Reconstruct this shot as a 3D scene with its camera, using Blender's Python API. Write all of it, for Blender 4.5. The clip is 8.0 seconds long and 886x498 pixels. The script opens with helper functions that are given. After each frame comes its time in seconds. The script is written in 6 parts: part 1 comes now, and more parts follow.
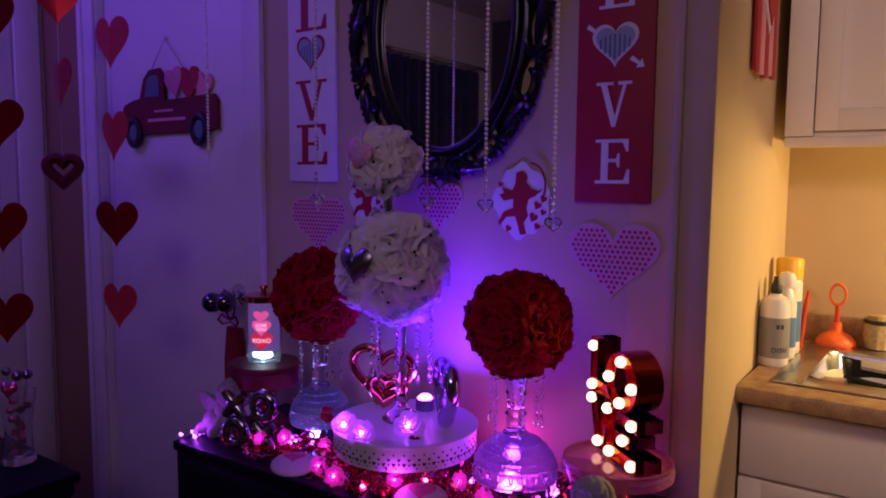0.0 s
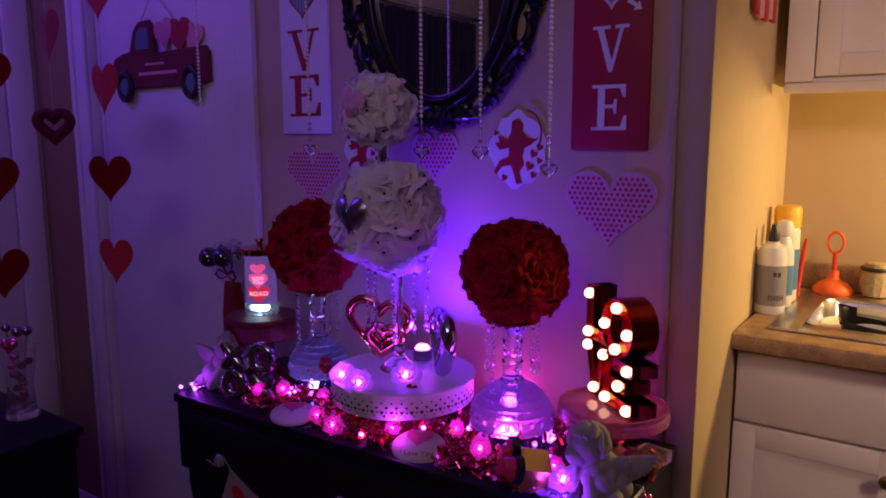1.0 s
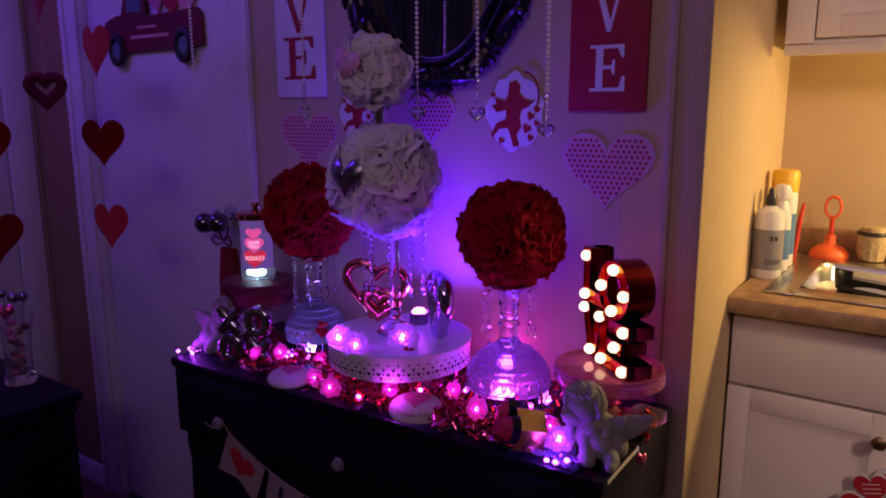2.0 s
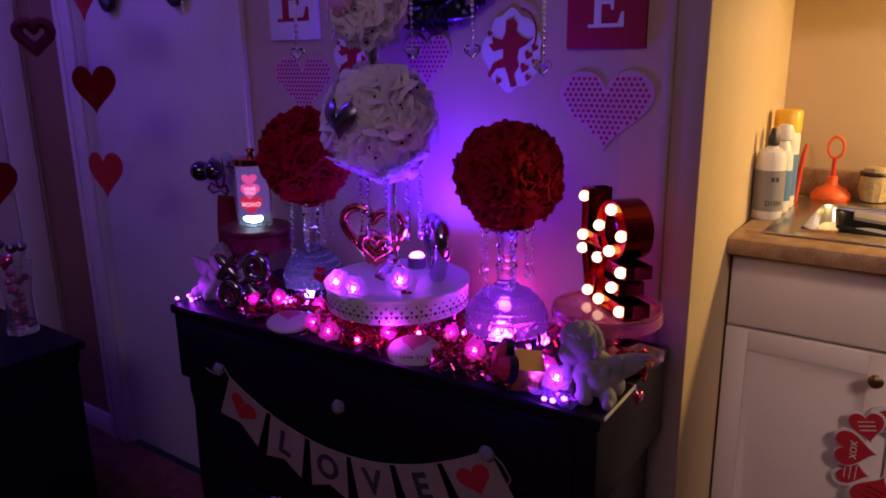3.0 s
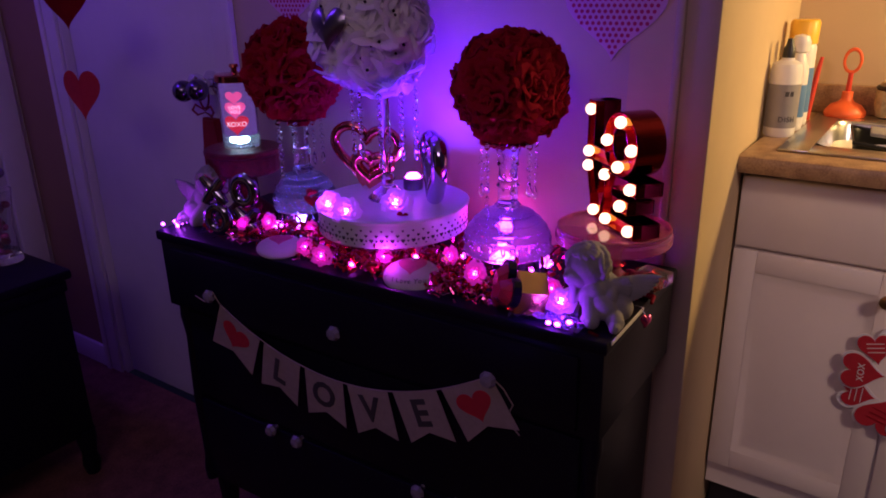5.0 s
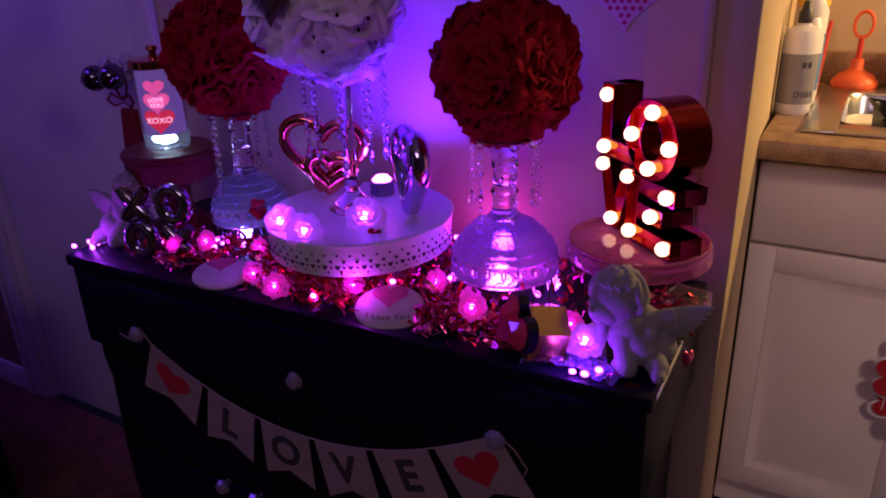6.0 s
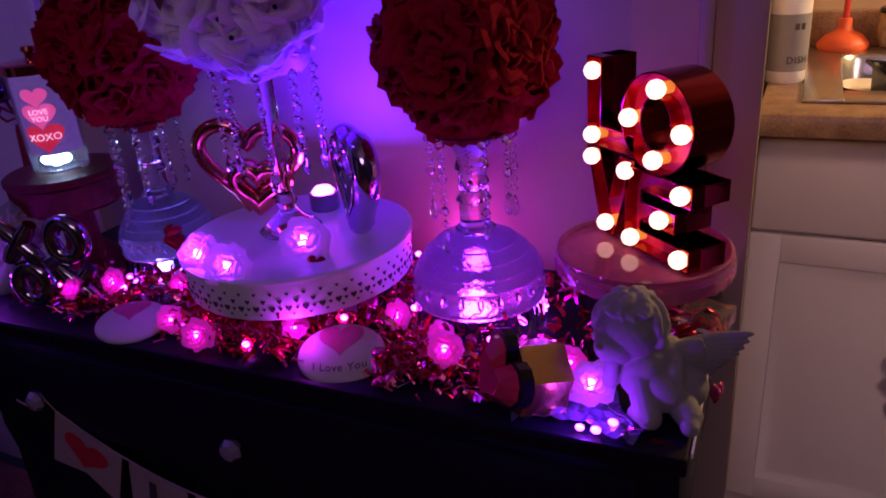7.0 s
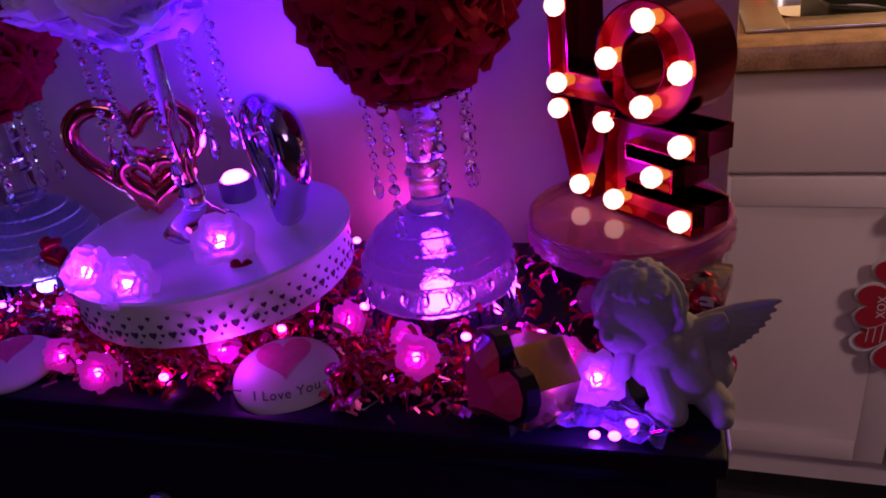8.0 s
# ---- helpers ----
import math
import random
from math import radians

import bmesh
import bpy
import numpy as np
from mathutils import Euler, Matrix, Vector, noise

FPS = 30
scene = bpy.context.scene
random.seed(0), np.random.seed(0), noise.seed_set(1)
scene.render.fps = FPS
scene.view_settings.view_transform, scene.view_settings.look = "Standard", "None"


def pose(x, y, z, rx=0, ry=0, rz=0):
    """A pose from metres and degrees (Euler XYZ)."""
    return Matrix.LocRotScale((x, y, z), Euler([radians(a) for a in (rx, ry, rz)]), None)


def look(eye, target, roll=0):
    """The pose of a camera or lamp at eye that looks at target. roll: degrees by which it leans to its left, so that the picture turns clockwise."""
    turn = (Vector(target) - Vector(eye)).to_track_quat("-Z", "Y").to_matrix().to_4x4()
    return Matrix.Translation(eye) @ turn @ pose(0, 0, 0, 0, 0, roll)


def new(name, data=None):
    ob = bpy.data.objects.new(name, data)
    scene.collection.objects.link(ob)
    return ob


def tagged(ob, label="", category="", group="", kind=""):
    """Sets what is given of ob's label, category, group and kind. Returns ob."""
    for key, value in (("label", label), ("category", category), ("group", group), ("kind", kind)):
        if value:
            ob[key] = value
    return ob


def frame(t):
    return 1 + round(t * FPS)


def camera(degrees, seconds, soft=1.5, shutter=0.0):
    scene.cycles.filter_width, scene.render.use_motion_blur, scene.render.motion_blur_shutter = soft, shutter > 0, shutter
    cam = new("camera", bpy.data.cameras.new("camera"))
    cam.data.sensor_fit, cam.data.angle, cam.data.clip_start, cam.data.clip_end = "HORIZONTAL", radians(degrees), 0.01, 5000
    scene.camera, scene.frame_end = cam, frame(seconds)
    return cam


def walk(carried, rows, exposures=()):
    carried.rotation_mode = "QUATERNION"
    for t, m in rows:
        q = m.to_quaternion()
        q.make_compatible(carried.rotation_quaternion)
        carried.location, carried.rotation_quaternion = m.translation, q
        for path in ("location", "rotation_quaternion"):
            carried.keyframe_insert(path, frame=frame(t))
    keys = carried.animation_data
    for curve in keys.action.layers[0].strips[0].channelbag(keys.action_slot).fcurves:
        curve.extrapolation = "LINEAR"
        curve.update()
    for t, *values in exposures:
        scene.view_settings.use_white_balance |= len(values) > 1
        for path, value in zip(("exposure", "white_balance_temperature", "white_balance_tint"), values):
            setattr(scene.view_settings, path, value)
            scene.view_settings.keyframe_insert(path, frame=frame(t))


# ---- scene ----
cam = camera(62.5, 8.0, soft=1.8)
PATH = [
    (0, (0.358, -1.272, 1.359), (-0.797, 0.349, 1.17), 0.5),
    (0.5, (0.362, -1.265, 1.35), (-0.79, 0.352, 1.106), 0.2),
    (1, (0.361, -1.263, 1.342), (-0.785, 0.348, 1.039), -0.1),
    (2.5, (0.36, -1.256, 1.318), (-0.765, 0.339, 0.883), -0.3),
    (3, (0.364, -1.25, 1.307), (-0.756, 0.327, 0.797), -0.8),
    (3.5, (0.366, -1.247, 1.298), (-0.746, 0.311, 0.72), -1.3),
    (4, (0.365, -1.244, 1.29), (-0.74, 0.299, 0.658), -1.4),
    (4.5, (0.363, -1.241, 1.287), (-0.738, 0.289, 0.617), -1.4),
    (4.7, (0.358, -1.235, 1.279), (-0.74, 0.293, 0.604), -1.3),
    (6, (0.133, -1.015, 1.256), (-0.81, 0.571, 0.486), -2.0),
    (6.5, (0.09, -0.947, 1.231), (-0.806, 0.661, 0.449), -3.3),
    (7, (0.036, -0.841, 1.213), (-0.811, 0.786, 0.417), -4.9),
    (7.5, (0.008, -0.786, 1.188), (-0.784, 0.841, 0.336), -6.2),
    (8, (-0.068, -0.74, 1.18), (-0.66, 0.941, 0.27), -7.4),
]
walk(cam, [(t, look(eye, target, roll)) for t, eye, target, roll in PATH],
     exposures=[(0.0, 0.10, 5960, 14), (3.0, 0.13, 5820, 17), (4.5, 0.15, 5780, 19), (6.5, -0.02, 5660, 28), (8.0, -0.26, 5600, 41)])

# ---- world and lights ----
w = bpy.data.worlds.new("world")
scene.world = w
w.use_nodes = True
w.node_tree.nodes["Background"].inputs[0].default_value = (0.10, 0.07, 0.25, 1)
w.node_tree.nodes["Background"].inputs[1].default_value = 0.02


def lamp(name, kind, loc, target, energy, color, size=0.1, size_y=None):
    d = bpy.data.lights.new(name, kind)
    d.energy, d.color = energy, color
    if kind == "AREA":
        d.size = size
        if size_y:
            d.shape, d.size_y = "RECTANGLE", size_y
        else:
            d.shape = "DISK"
    else:
        d.shadow_soft_size = size
    ob = new(name, d)
    ob.matrix_world = look(loc, target)
    return ob


WARM = (1.0, 0.635, 0.20)
lamp("kitchen_ceiling_light", "AREA", (0.70, 0.86, 2.16), (0.80, 0.66, 0), 13.5, WARM, 0.20)
lamp("range_hood_light", "AREA", (0.86, 0.90, 1.44), (0.20, 0.42, 0.85), 11.8, WARM, 0.18)
# added lamp out of view, there only to brighten the cabinet fronts
lamp("cabinet_fill_light", "AREA", (1.50, -0.52, 1.80), (0.30, 0.43, 0.60), 11.5, (1.0, 0.66, 0.46), 0.30)
# added fill with no known source, brightens the wall and flower balls
lamp("room_fill_light", "AREA", (0.30, -2.30, 2.38), (-0.65, 0.07, 1.45), 9.2, (1.0, 0.62, 0.78), 1.10)
lamp("led_strip_light", "AREA", (-1.90, -0.90, 2.34), (-1.75, -0.05, 1.25), 5.3, (0.20, 0.048, 1.0), 1.0, 0.12)
lamp("tealight_glow", "AREA", (-0.543, -0.062, 0.935), (-0.540, -0.040, 1.2), 2.8, (0.10, 0.014, 1.0), 0.05)
for n_, loc_, e_, c_ in (("front_string_light", (-0.592, -0.285, 0.908), 0.34, (0.38, 0.03, 1.0)), ("low_string_light", (-0.445, -0.285, 0.822), 0.11, (0.70, 0.03, 1.0)), ("side_string_light", (-0.112, -0.300, 0.800), 0.26, (0.30, 0.03, 1.0)),
                         ("far_string_light", (-1.020, -0.312, 0.812), 0.22, (0.42, 0.03, 1.0)), ("back_string_light", (-0.390, 0.022, 0.812), 0.16, (1.0, 0.02, 0.50))):
    lamp(n_, "POINT", loc_, (0, 0, 0), e_, c_, 0.004)

# ---- materials ----
MATS = {}


def mat(name, color, rough=0.6, metal=0.0, vary=0.15, scale=30.0, bump=0.0, bscale=200.0, coat=0.0, glass=0.0,
        emit=None, power=0.0, sub=0.0, spec=0.5, second=None, ior=1.45, alpha=1.0, thin=0.0):
    """A procedural surface: a base colour broken up at two scales, with fine relief."""
    m = bpy.data.materials.new(name)
    m.use_nodes = True
    nt = m.node_tree
    b = nt.nodes["Principled BSDF"]
    b.inputs["Roughness"].default_value = rough
    b.inputs["Metallic"].default_value = metal
    b.inputs["IOR"].default_value = ior
    b.inputs["Coat Weight"].default_value = coat
    b.inputs["Transmission Weight"].default_value = glass
    b.inputs["Alpha"].default_value = alpha
    b.inputs["Specular IOR Level"].default_value = spec
    if sub:
        b.inputs["Subsurface Weight"].default_value = sub
        b.inputs["Subsurface Radius"].default_value = (0.02, 0.008, 0.008)
    b.inputs["Base Color"].default_value = (*color, 1)
    tc = nt.nodes.new("ShaderNodeTexCoord")
    if vary:
        big, fine = nt.nodes.new("ShaderNodeTexNoise"), nt.nodes.new("ShaderNodeTexNoise")
        big.inputs["Scale"].default_value, fine.inputs["Scale"].default_value = scale * 0.15, scale
        fine.inputs["Detail"].default_value = 6
        for n in (big, fine):
            nt.links.new(tc.outputs["Object"], n.inputs["Vector"])
        add = nt.nodes.new("ShaderNodeMath")
        add.operation = "ADD"
        nt.links.new(big.outputs[0], add.inputs[0])
        nt.links.new(fine.outputs[0], add.inputs[1])
        ramp = nt.nodes.new("ShaderNodeMapRange")
        ramp.inputs[1].default_value, ramp.inputs[2].default_value = 0.6, 1.4
        nt.links.new(add.outputs[0], ramp.inputs[0])
        mix = nt.nodes.new("ShaderNodeMix")
        mix.data_type = "RGBA"
        dark = second or tuple(c * (1 - vary) for c in color)
        mix.inputs[6].default_value = (*dark, 1)
        mix.inputs[7].default_value = (*[min(1, c * (1 + vary * 0.5)) for c in color], 1)
        nt.links.new(ramp.outputs[0], mix.inputs[0])
        nt.links.new(mix.outputs[2], b.inputs["Base Color"])
    if bump:
        n = nt.nodes.new("ShaderNodeTexNoise")
        n.inputs["Scale"].default_value = bscale
        n.inputs["Detail"].default_value = 4
        nt.links.new(tc.outputs["Object"], n.inputs["Vector"])
        bp = nt.nodes.new("ShaderNodeBump")
        bp.inputs["Strength"].default_value = bump
        bp.inputs["Distance"].default_value = 0.002
        nt.links.new(n.outputs[0], bp.inputs["Height"])
        nt.links.new(bp.outputs[0], b.inputs["Normal"])
    if emit:
        b.inputs["Emission Color"].default_value = (*emit, 1)
        b.inputs["Emission Strength"].default_value = power
    if thin:
        # thin sheet: part of the light goes through
        tr, mx, out = nt.nodes.new("ShaderNodeBsdfTranslucent"), nt.nodes.new("ShaderNodeMixShader"), nt.nodes["Material Output"]
        tr.inputs[0].default_value = (*color, 1)
        mx.inputs[0].default_value = thin
        nt.links.new(b.outputs[0], mx.inputs[1])
        nt.links.new(tr.outputs[0], mx.inputs[2])
        nt.links.new(mx.outputs[0], out.inputs["Surface"])
    MATS[name] = m
    return m


M_TAN = mat("tan_wall_paint", (0.52, 0.42, 0.30), 0.75, vary=0.06, scale=12, bump=0.25, bscale=350)
# darker, browner tan for the strip left of the door
M_TANDK = mat("darker_tan_wall", (0.30, 0.19, 0.10), 0.8, vary=0.08, scale=12, bump=0.25, bscale=350)
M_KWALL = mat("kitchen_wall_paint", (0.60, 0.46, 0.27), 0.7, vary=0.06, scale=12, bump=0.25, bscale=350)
M_WHITE = mat("white_trim_paint", (0.72, 0.70, 0.68), 0.4, vary=0.05, scale=20, bump=0.08, bscale=120)
M_CEIL = mat("ceiling_paint", (0.6, 0.58, 0.55), 0.9, vary=0.05)
M_CARPET = mat("reddish_brown_carpet", (0.20, 0.085, 0.055), 0.95, vary=0.5, scale=160, bump=0.9, bscale=500)
# dark colour stands in for the unlit room and holds back warm bounce
M_DIMWALL = mat("dark_low_bounce_wall", (0.095, 0.080, 0.105), 0.8, vary=0.08, scale=12, bump=0.2, bscale=350)
M_KFLOOR = mat("dark_kitchen_floor", (0.05, 0.045, 0.045), 0.5, vary=0.4, scale=40)
M_BLACK = mat("black_gloss_paint", (0.006, 0.005, 0.014), 0.45, vary=0.3, scale=40, coat=0.05, spec=0.2, bump=0.1, bscale=80)
M_BLACKLACQ = mat("black_lacquer", (0.005, 0.005, 0.009), 0.32, vary=0.3, scale=60, coat=0.2, spec=0.35)
M_MIRROR = mat("silvered_glass", (0.9, 0.9, 0.92), 0.02, 1.0, vary=0)
M_CAB = mat("cream_cabinet_paint", (0.80, 0.74, 0.69), 0.45, vary=0.05, scale=15, bump=0.1, bscale=150)
M_COUNTER = mat("brown_speckled_laminate", (0.40, 0.26, 0.14), 0.35, vary=0.35, scale=220, second=(0.16, 0.09, 0.05))
M_STEEL = mat("brushed_steel", (0.55, 0.54, 0.50), 0.28, 1.0, vary=0.12, scale=90)
M_CURTAIN = mat("dark_blue_curtain", (0.11, 0.12, 0.24), 0.85, vary=0.3, scale=60)
M_REDSIGN = mat("red_sign_paint", (0.34, 0.015, 0.025), 0.55, vary=0.12, scale=30, bump=0.1)
M_WHITESIGN = mat("white_sign_paint", (0.72, 0.72, 0.74), 0.55, vary=0.06, scale=30, bump=0.1)
M_TEAL = mat("teal_striped_paint", (0.30, 0.42, 0.46), 0.6, vary=0.1)
M_TEALDK = mat("dark_teal_stripe", (0.12, 0.2, 0.24), 0.6, vary=0.1)
M_REDFOIL = mat("red_foil_paper", (0.36, 0.006, 0.020), 0.28, 0.70, vary=0.25, scale=40, bump=0.3, bscale=60)
M_REDPAPER = mat("red_paper", (0.45, 0.02, 0.035), 0.6, vary=0.15, scale=50)
M_GLITTER = mat("red_glitter", (0.17, 0.004, 0.013), 0.4, 0.3, vary=0.7, scale=900, bump=0.8, bscale=900)
M_REDPETAL = mat("red_fabric_petal", (0.42, 0.007, 0.024), 0.85, spec=0.12, vary=0.30, scale=60, thin=0.30, bump=0.2, bscale=120)
M_WHITEPETAL = mat("ivory_foam_petal", (0.92, 0.90, 0.88), 0.75, vary=0.05, scale=60, thin=0.35, bump=0.1, bscale=120)
M_GLASS = mat("clear_crystal", (0.97, 0.97, 1.0), 0.03, glass=1.0, vary=0, ior=1.5)
M_GLASSTEX = mat("pressed_glass", (0.95, 0.95, 1.0), 0.09, glass=1.0, vary=0, bump=0.9, bscale=160, ior=1.42, thin=0.045)
M_PINKGLASS = mat("pink_glass", (0.95, 0.30, 0.52), 0.06, glass=0.75, vary=0, ior=1.45)
M_PEARL = mat("pearl_bead", (0.88, 0.86, 0.86), 0.35, vary=0.05, coat=0.6)
M_STANDWHITE = mat("white_enamel", (0.70, 0.70, 0.70), 0.35, vary=0.06, scale=30)
# dark grey: painted shade of the skirt holes, also door backing and led cup
M_GREY = mat("hole_shade_and_cup_grey", (0.06, 0.05, 0.06), 0.8, vary=0.1)
M_CHROME = mat("chrome", (0.8, 0.8, 0.85), 0.06, 1.0, vary=0)
M_ROSEGOLD = mat("rose_gold_metal", (0.72, 0.22, 0.16), 0.12, 1.0, vary=0.1, scale=20)
M_LILAC = mat("lilac_chrome", (0.62, 0.50, 0.85), 0.08, 1.0, vary=0)
M_GOLD = mat("gold_metal", (0.85, 0.55, 0.22), 0.22, 1.0, vary=0.08, scale=40)
M_PLASTER = mat("white_plaster", (0.284, 0.271, 0.254), 0.8, vary=0.18, scale=60, bump=0.3, bscale=150)
M_STONE = mat("cream_stone", (0.475, 0.432, 0.396), 0.5, vary=0.12, scale=40, bump=0.1)
M_WHITEPLASTIC = mat("white_plastic", (0.75, 0.74, 0.72), 0.35, vary=0.05)
M_KNOB = mat("milky_crystal", (0.36, 0.33, 0.40), 0.12, glass=0.35, vary=0.1, ior=1.5, coat=0.5)
M_CLEAR = mat("clear_acrylic", (0.95, 0.95, 0.97), 0.06, glass=0.95, vary=0, ior=1.3)


# ---- builders ----
def thing(name, label, category, loc=(0, 0, 0), rot=(0, 0, 0), group="", kind=""):
    e = new(name)
    e.empty_display_size = 0.05
    e.matrix_basis = pose(*loc, *rot)
    return tagged(e, label, category, group, kind)


def mesh_of(name, bm, material, smooth=True, crease=38):
    bmesh.ops.recalc_face_normals(bm, faces=bm.faces)
    me = bpy.data.meshes.new(name)
    bm.to_mesh(me)
    bm.free()
    if smooth:
        me.polygons.foreach_set("use_smooth", [True] * len(me.polygons))
        me.set_sharp_from_angle(angle=radians(crease))
    for m in (material if isinstance(material, (list, tuple)) else [material]):
        me.materials.append(m)
    return me


def part(name, bm, material, parent=None, label="", smooth=True):
    me = bm if isinstance(bm, bpy.types.Mesh) else mesh_of(name, bm, material, smooth)
    ob = new(name, me)
    if parent:
        ob.parent = parent
    return tagged(ob, label)


def solid(name, bm, material, label, category, group="", kind="", smooth=True):
    return tagged(part(name, bm, material, None, label, smooth), "", category, group, kind)


def box(x0, x1, y0, y1, z0, z1, bevel=0.0, bm=None, segs=2):
    bm2 = bmesh.new()
    bmesh.ops.create_cube(bm2, size=1)
    bmesh.ops.transform(bm2, matrix=Matrix.LocRotScale(((x0 + x1) / 2, (y0 + y1) / 2, (z0 + z1) / 2), None, (x1 - x0, y1 - y0, z1 - z0)), verts=bm2.verts)
    if bevel:
        bmesh.ops.bevel(bm2, geom=bm2.edges[:], offset=bevel, segments=segs, affect="EDGES", profile=0.5)
    return join(bm, bm2)


def join(bm, bm2, m=None):
    """Adds bm2 to bm, at the pose m."""
    if m is not None:
        bmesh.ops.transform(bm2, matrix=m, verts=bm2.verts)
    if bm is None:
        return bm2
    me = bpy.data.meshes.new("scratch")
    bm2.to_mesh(me)
    bm2.free()
    bm.from_mesh(me)
    bpy.data.meshes.remove(me)
    return bm


def lathe(profile, segs=32, bm=None, m=None, squash=1.0, ripple=0, depth=0.0):
    """A turned form from (radius, height) pairs; ripple flutes it."""
    b = bmesh.new()
    rings = []
    for r, z in profile:
        if r < 1e-6:
            rings.append([b.verts.new((0, 0, z))])
        else:
            row = []
            for i in range(segs):
                a = 2 * math.pi * i / segs
                k = r * (1 + depth * math.cos(ripple * a)) if ripple else r
                row.append(b.verts.new((k * math.cos(a), squash * k * math.sin(a), z)))
            rings.append(row)
    for p, q in zip(rings, rings[1:]):
        for i in range(segs):
            j = (i + 1) % segs
            quad = [p[i % len(p)], p[j % len(p)], q[j % len(q)], q[i % len(q)]]
            quad = list(dict.fromkeys(quad))
            if len(quad) > 2:
                b.faces.new(quad)
    return join(bm, b, m)


def tube(points, radius, segs=8, bm=None, closed=False, taper=None, m=None):
    """A round bar along points; taper gives each point's share of the radius."""
    b = bmesh.new()
    pts = [Vector(p) for p in points]
    n = len(pts)
    rows, up = [], None
    for i, p in enumerate(pts):
        a = pts[(i - 1) % n] if closed else pts[max(0, i - 1)]
        c = pts[(i + 1) % n] if closed else pts[min(n - 1, i + 1)]
        d = (c - a).normalized()
        if up is None:
            up = d.orthogonal().normalized()
        up = (up - d * up.dot(d)).normalized()
        side = d.cross(up)
        r = radius * (taper[i] if taper else 1)
        rows.append([b.verts.new(p + (up * math.cos(t) + side * math.sin(t)) * r) for t in [2 * math.pi * k / segs for k in range(segs)]])
    for i in range(n if closed else n - 1):
        p, q = rows[i], rows[(i + 1) % n]
        shift = 0
        if closed and i == n - 1:
            shift = min(range(segs), key=lambda s: (p[0].co - q[s].co).length)
        for k in range(segs):
            b.faces.new((p[k], p[(k + 1) % segs], q[(k + 1 + shift) % segs], q[(k + shift) % segs]))
    if not closed:
        b.faces.new(rows[0])
        b.faces.new(rows[-1])
    return join(bm, b, m)


def prism(outline, depth, bm=None, m=None, bevel=0.0):
    """A flat outline in x and z, standing, its face towards -y, depth thick behind it."""
    b = bmesh.new()
    f = b.faces.new([b.verts.new((x, 0, z)) for x, z in outline])
    out = bmesh.ops.extrude_face_region(b, geom=[f])
    bmesh.ops.translate(b, vec=(0, depth, 0), verts=[v for v in out["geom"] if isinstance(v, bmesh.types.BMVert)])
    if bevel:
        bmesh.ops.bevel(b, geom=[e for e in b.edges if all(abs(v.co.y) < 1e-6 for v in e.verts)], offset=bevel, segments=2, affect="EDGES")
    return join(bm, b, m)


def ball(r, loc=(0, 0, 0), scale=(1, 1, 1), sub=2, bm=None, rot=None):
    b = bmesh.new()
    bmesh.ops.create_icosphere(b, subdivisions=sub, radius=r)
    return join(bm, b, Matrix.LocRotScale(loc, rot, scale))


def heart(width, height=None, n=36):
    """A heart's outline, centred, in x and z."""
    height = height or width
    pts = []
    for i in range(n):
        t = 2 * math.pi * i / n
        x = 16 * math.sin(t) ** 3
        z = 13 * math.cos(t) - 5 * math.cos(2 * t) - 2 * math.cos(3 * t) - math.cos(4 * t)
        pts.append((x / 32 * width, (z + 2.5) / 29 * height))
    return pts


def ellipse(a, b, n=40, x0=0, z0=0):
    return [(x0 + a * math.cos(2 * math.pi * i / n), z0 + b * math.sin(2 * math.pi * i / n)) for i in range(n)]


def serif(letter, w, h):
    """Slab-serif outlines of L, V and E in x and z, centred."""
    if letter == "L":
        p = [(0.02, 0), (1, 0), (1, 0.34), (0.93, 0.34), (0.84, 0.07), (0.42, 0.07), (0.42, 0.94), (0.60, 0.94), (0.60, 1), (0.02, 1), (0.02, 0.93), (0.19, 0.93), (0.19, 0.07), (0.02, 0.07)]
    elif letter == "E":
        p = [(0.02, 0), (1, 0), (1, 0.32), (0.93, 0.32), (0.84, 0.08), (0.39, 0.08), (0.39, 0.48), (0.62, 0.48), (0.66, 0.36), (0.72, 0.36), (0.72, 0.68), (0.66, 0.68), (0.62, 0.56), (0.39, 0.56),
             (0.39, 0.92), (0.80, 0.92), (0.90, 0.72), (0.96, 0.72), (0.96, 1), (0.02, 1), (0.02, 0.93), (0.19, 0.93), (0.19, 0.07), (0.02, 0.07)]
    else:
        p = [(0.46, 0), (0.56, 0), (0.85, 0.93), (1, 0.93), (1, 1), (0.62, 1), (0.62, 0.93), (0.76, 0.93), (0.545, 0.235), (0.30, 0.93), (0.48, 0.93), (0.48, 1), (0, 1), (0, 0.93), (0.13, 0.93)]
    return [((x - 0.5) * w, (z - 0.5) * h) for x, z in p]


def lettering(word, size, depth=0.0006, spacing=1.0, weight=0.0):
    """Flat lettering in the built-in font, centred, standing in x and z, facing -y."""
    cu = bpy.data.curves.new("lettering", "FONT")
    cu.body, cu.size, cu.extrude, cu.align_x, cu.align_y, cu.resolution_u = word, size, depth, "CENTER", "CENTER", 3
    cu.space_character, cu.offset = spacing, weight
    ob = bpy.data.objects.new("lettering", cu)
    scene.collection.objects.link(ob)
    dg = bpy.context.evaluated_depsgraph_get()
    b = bmesh.new()
    me = bpy.data.meshes.new_from_object(ob.evaluated_get(dg))
    b.from_mesh(me)
    bpy.data.objects.remove(ob)
    bpy.data.curves.remove(cu)
    bpy.data.meshes.remove(me)
    bmesh.ops.transform(b, matrix=pose(0, 0, 0, 90, 0, 0), verts=b.verts)
    return b


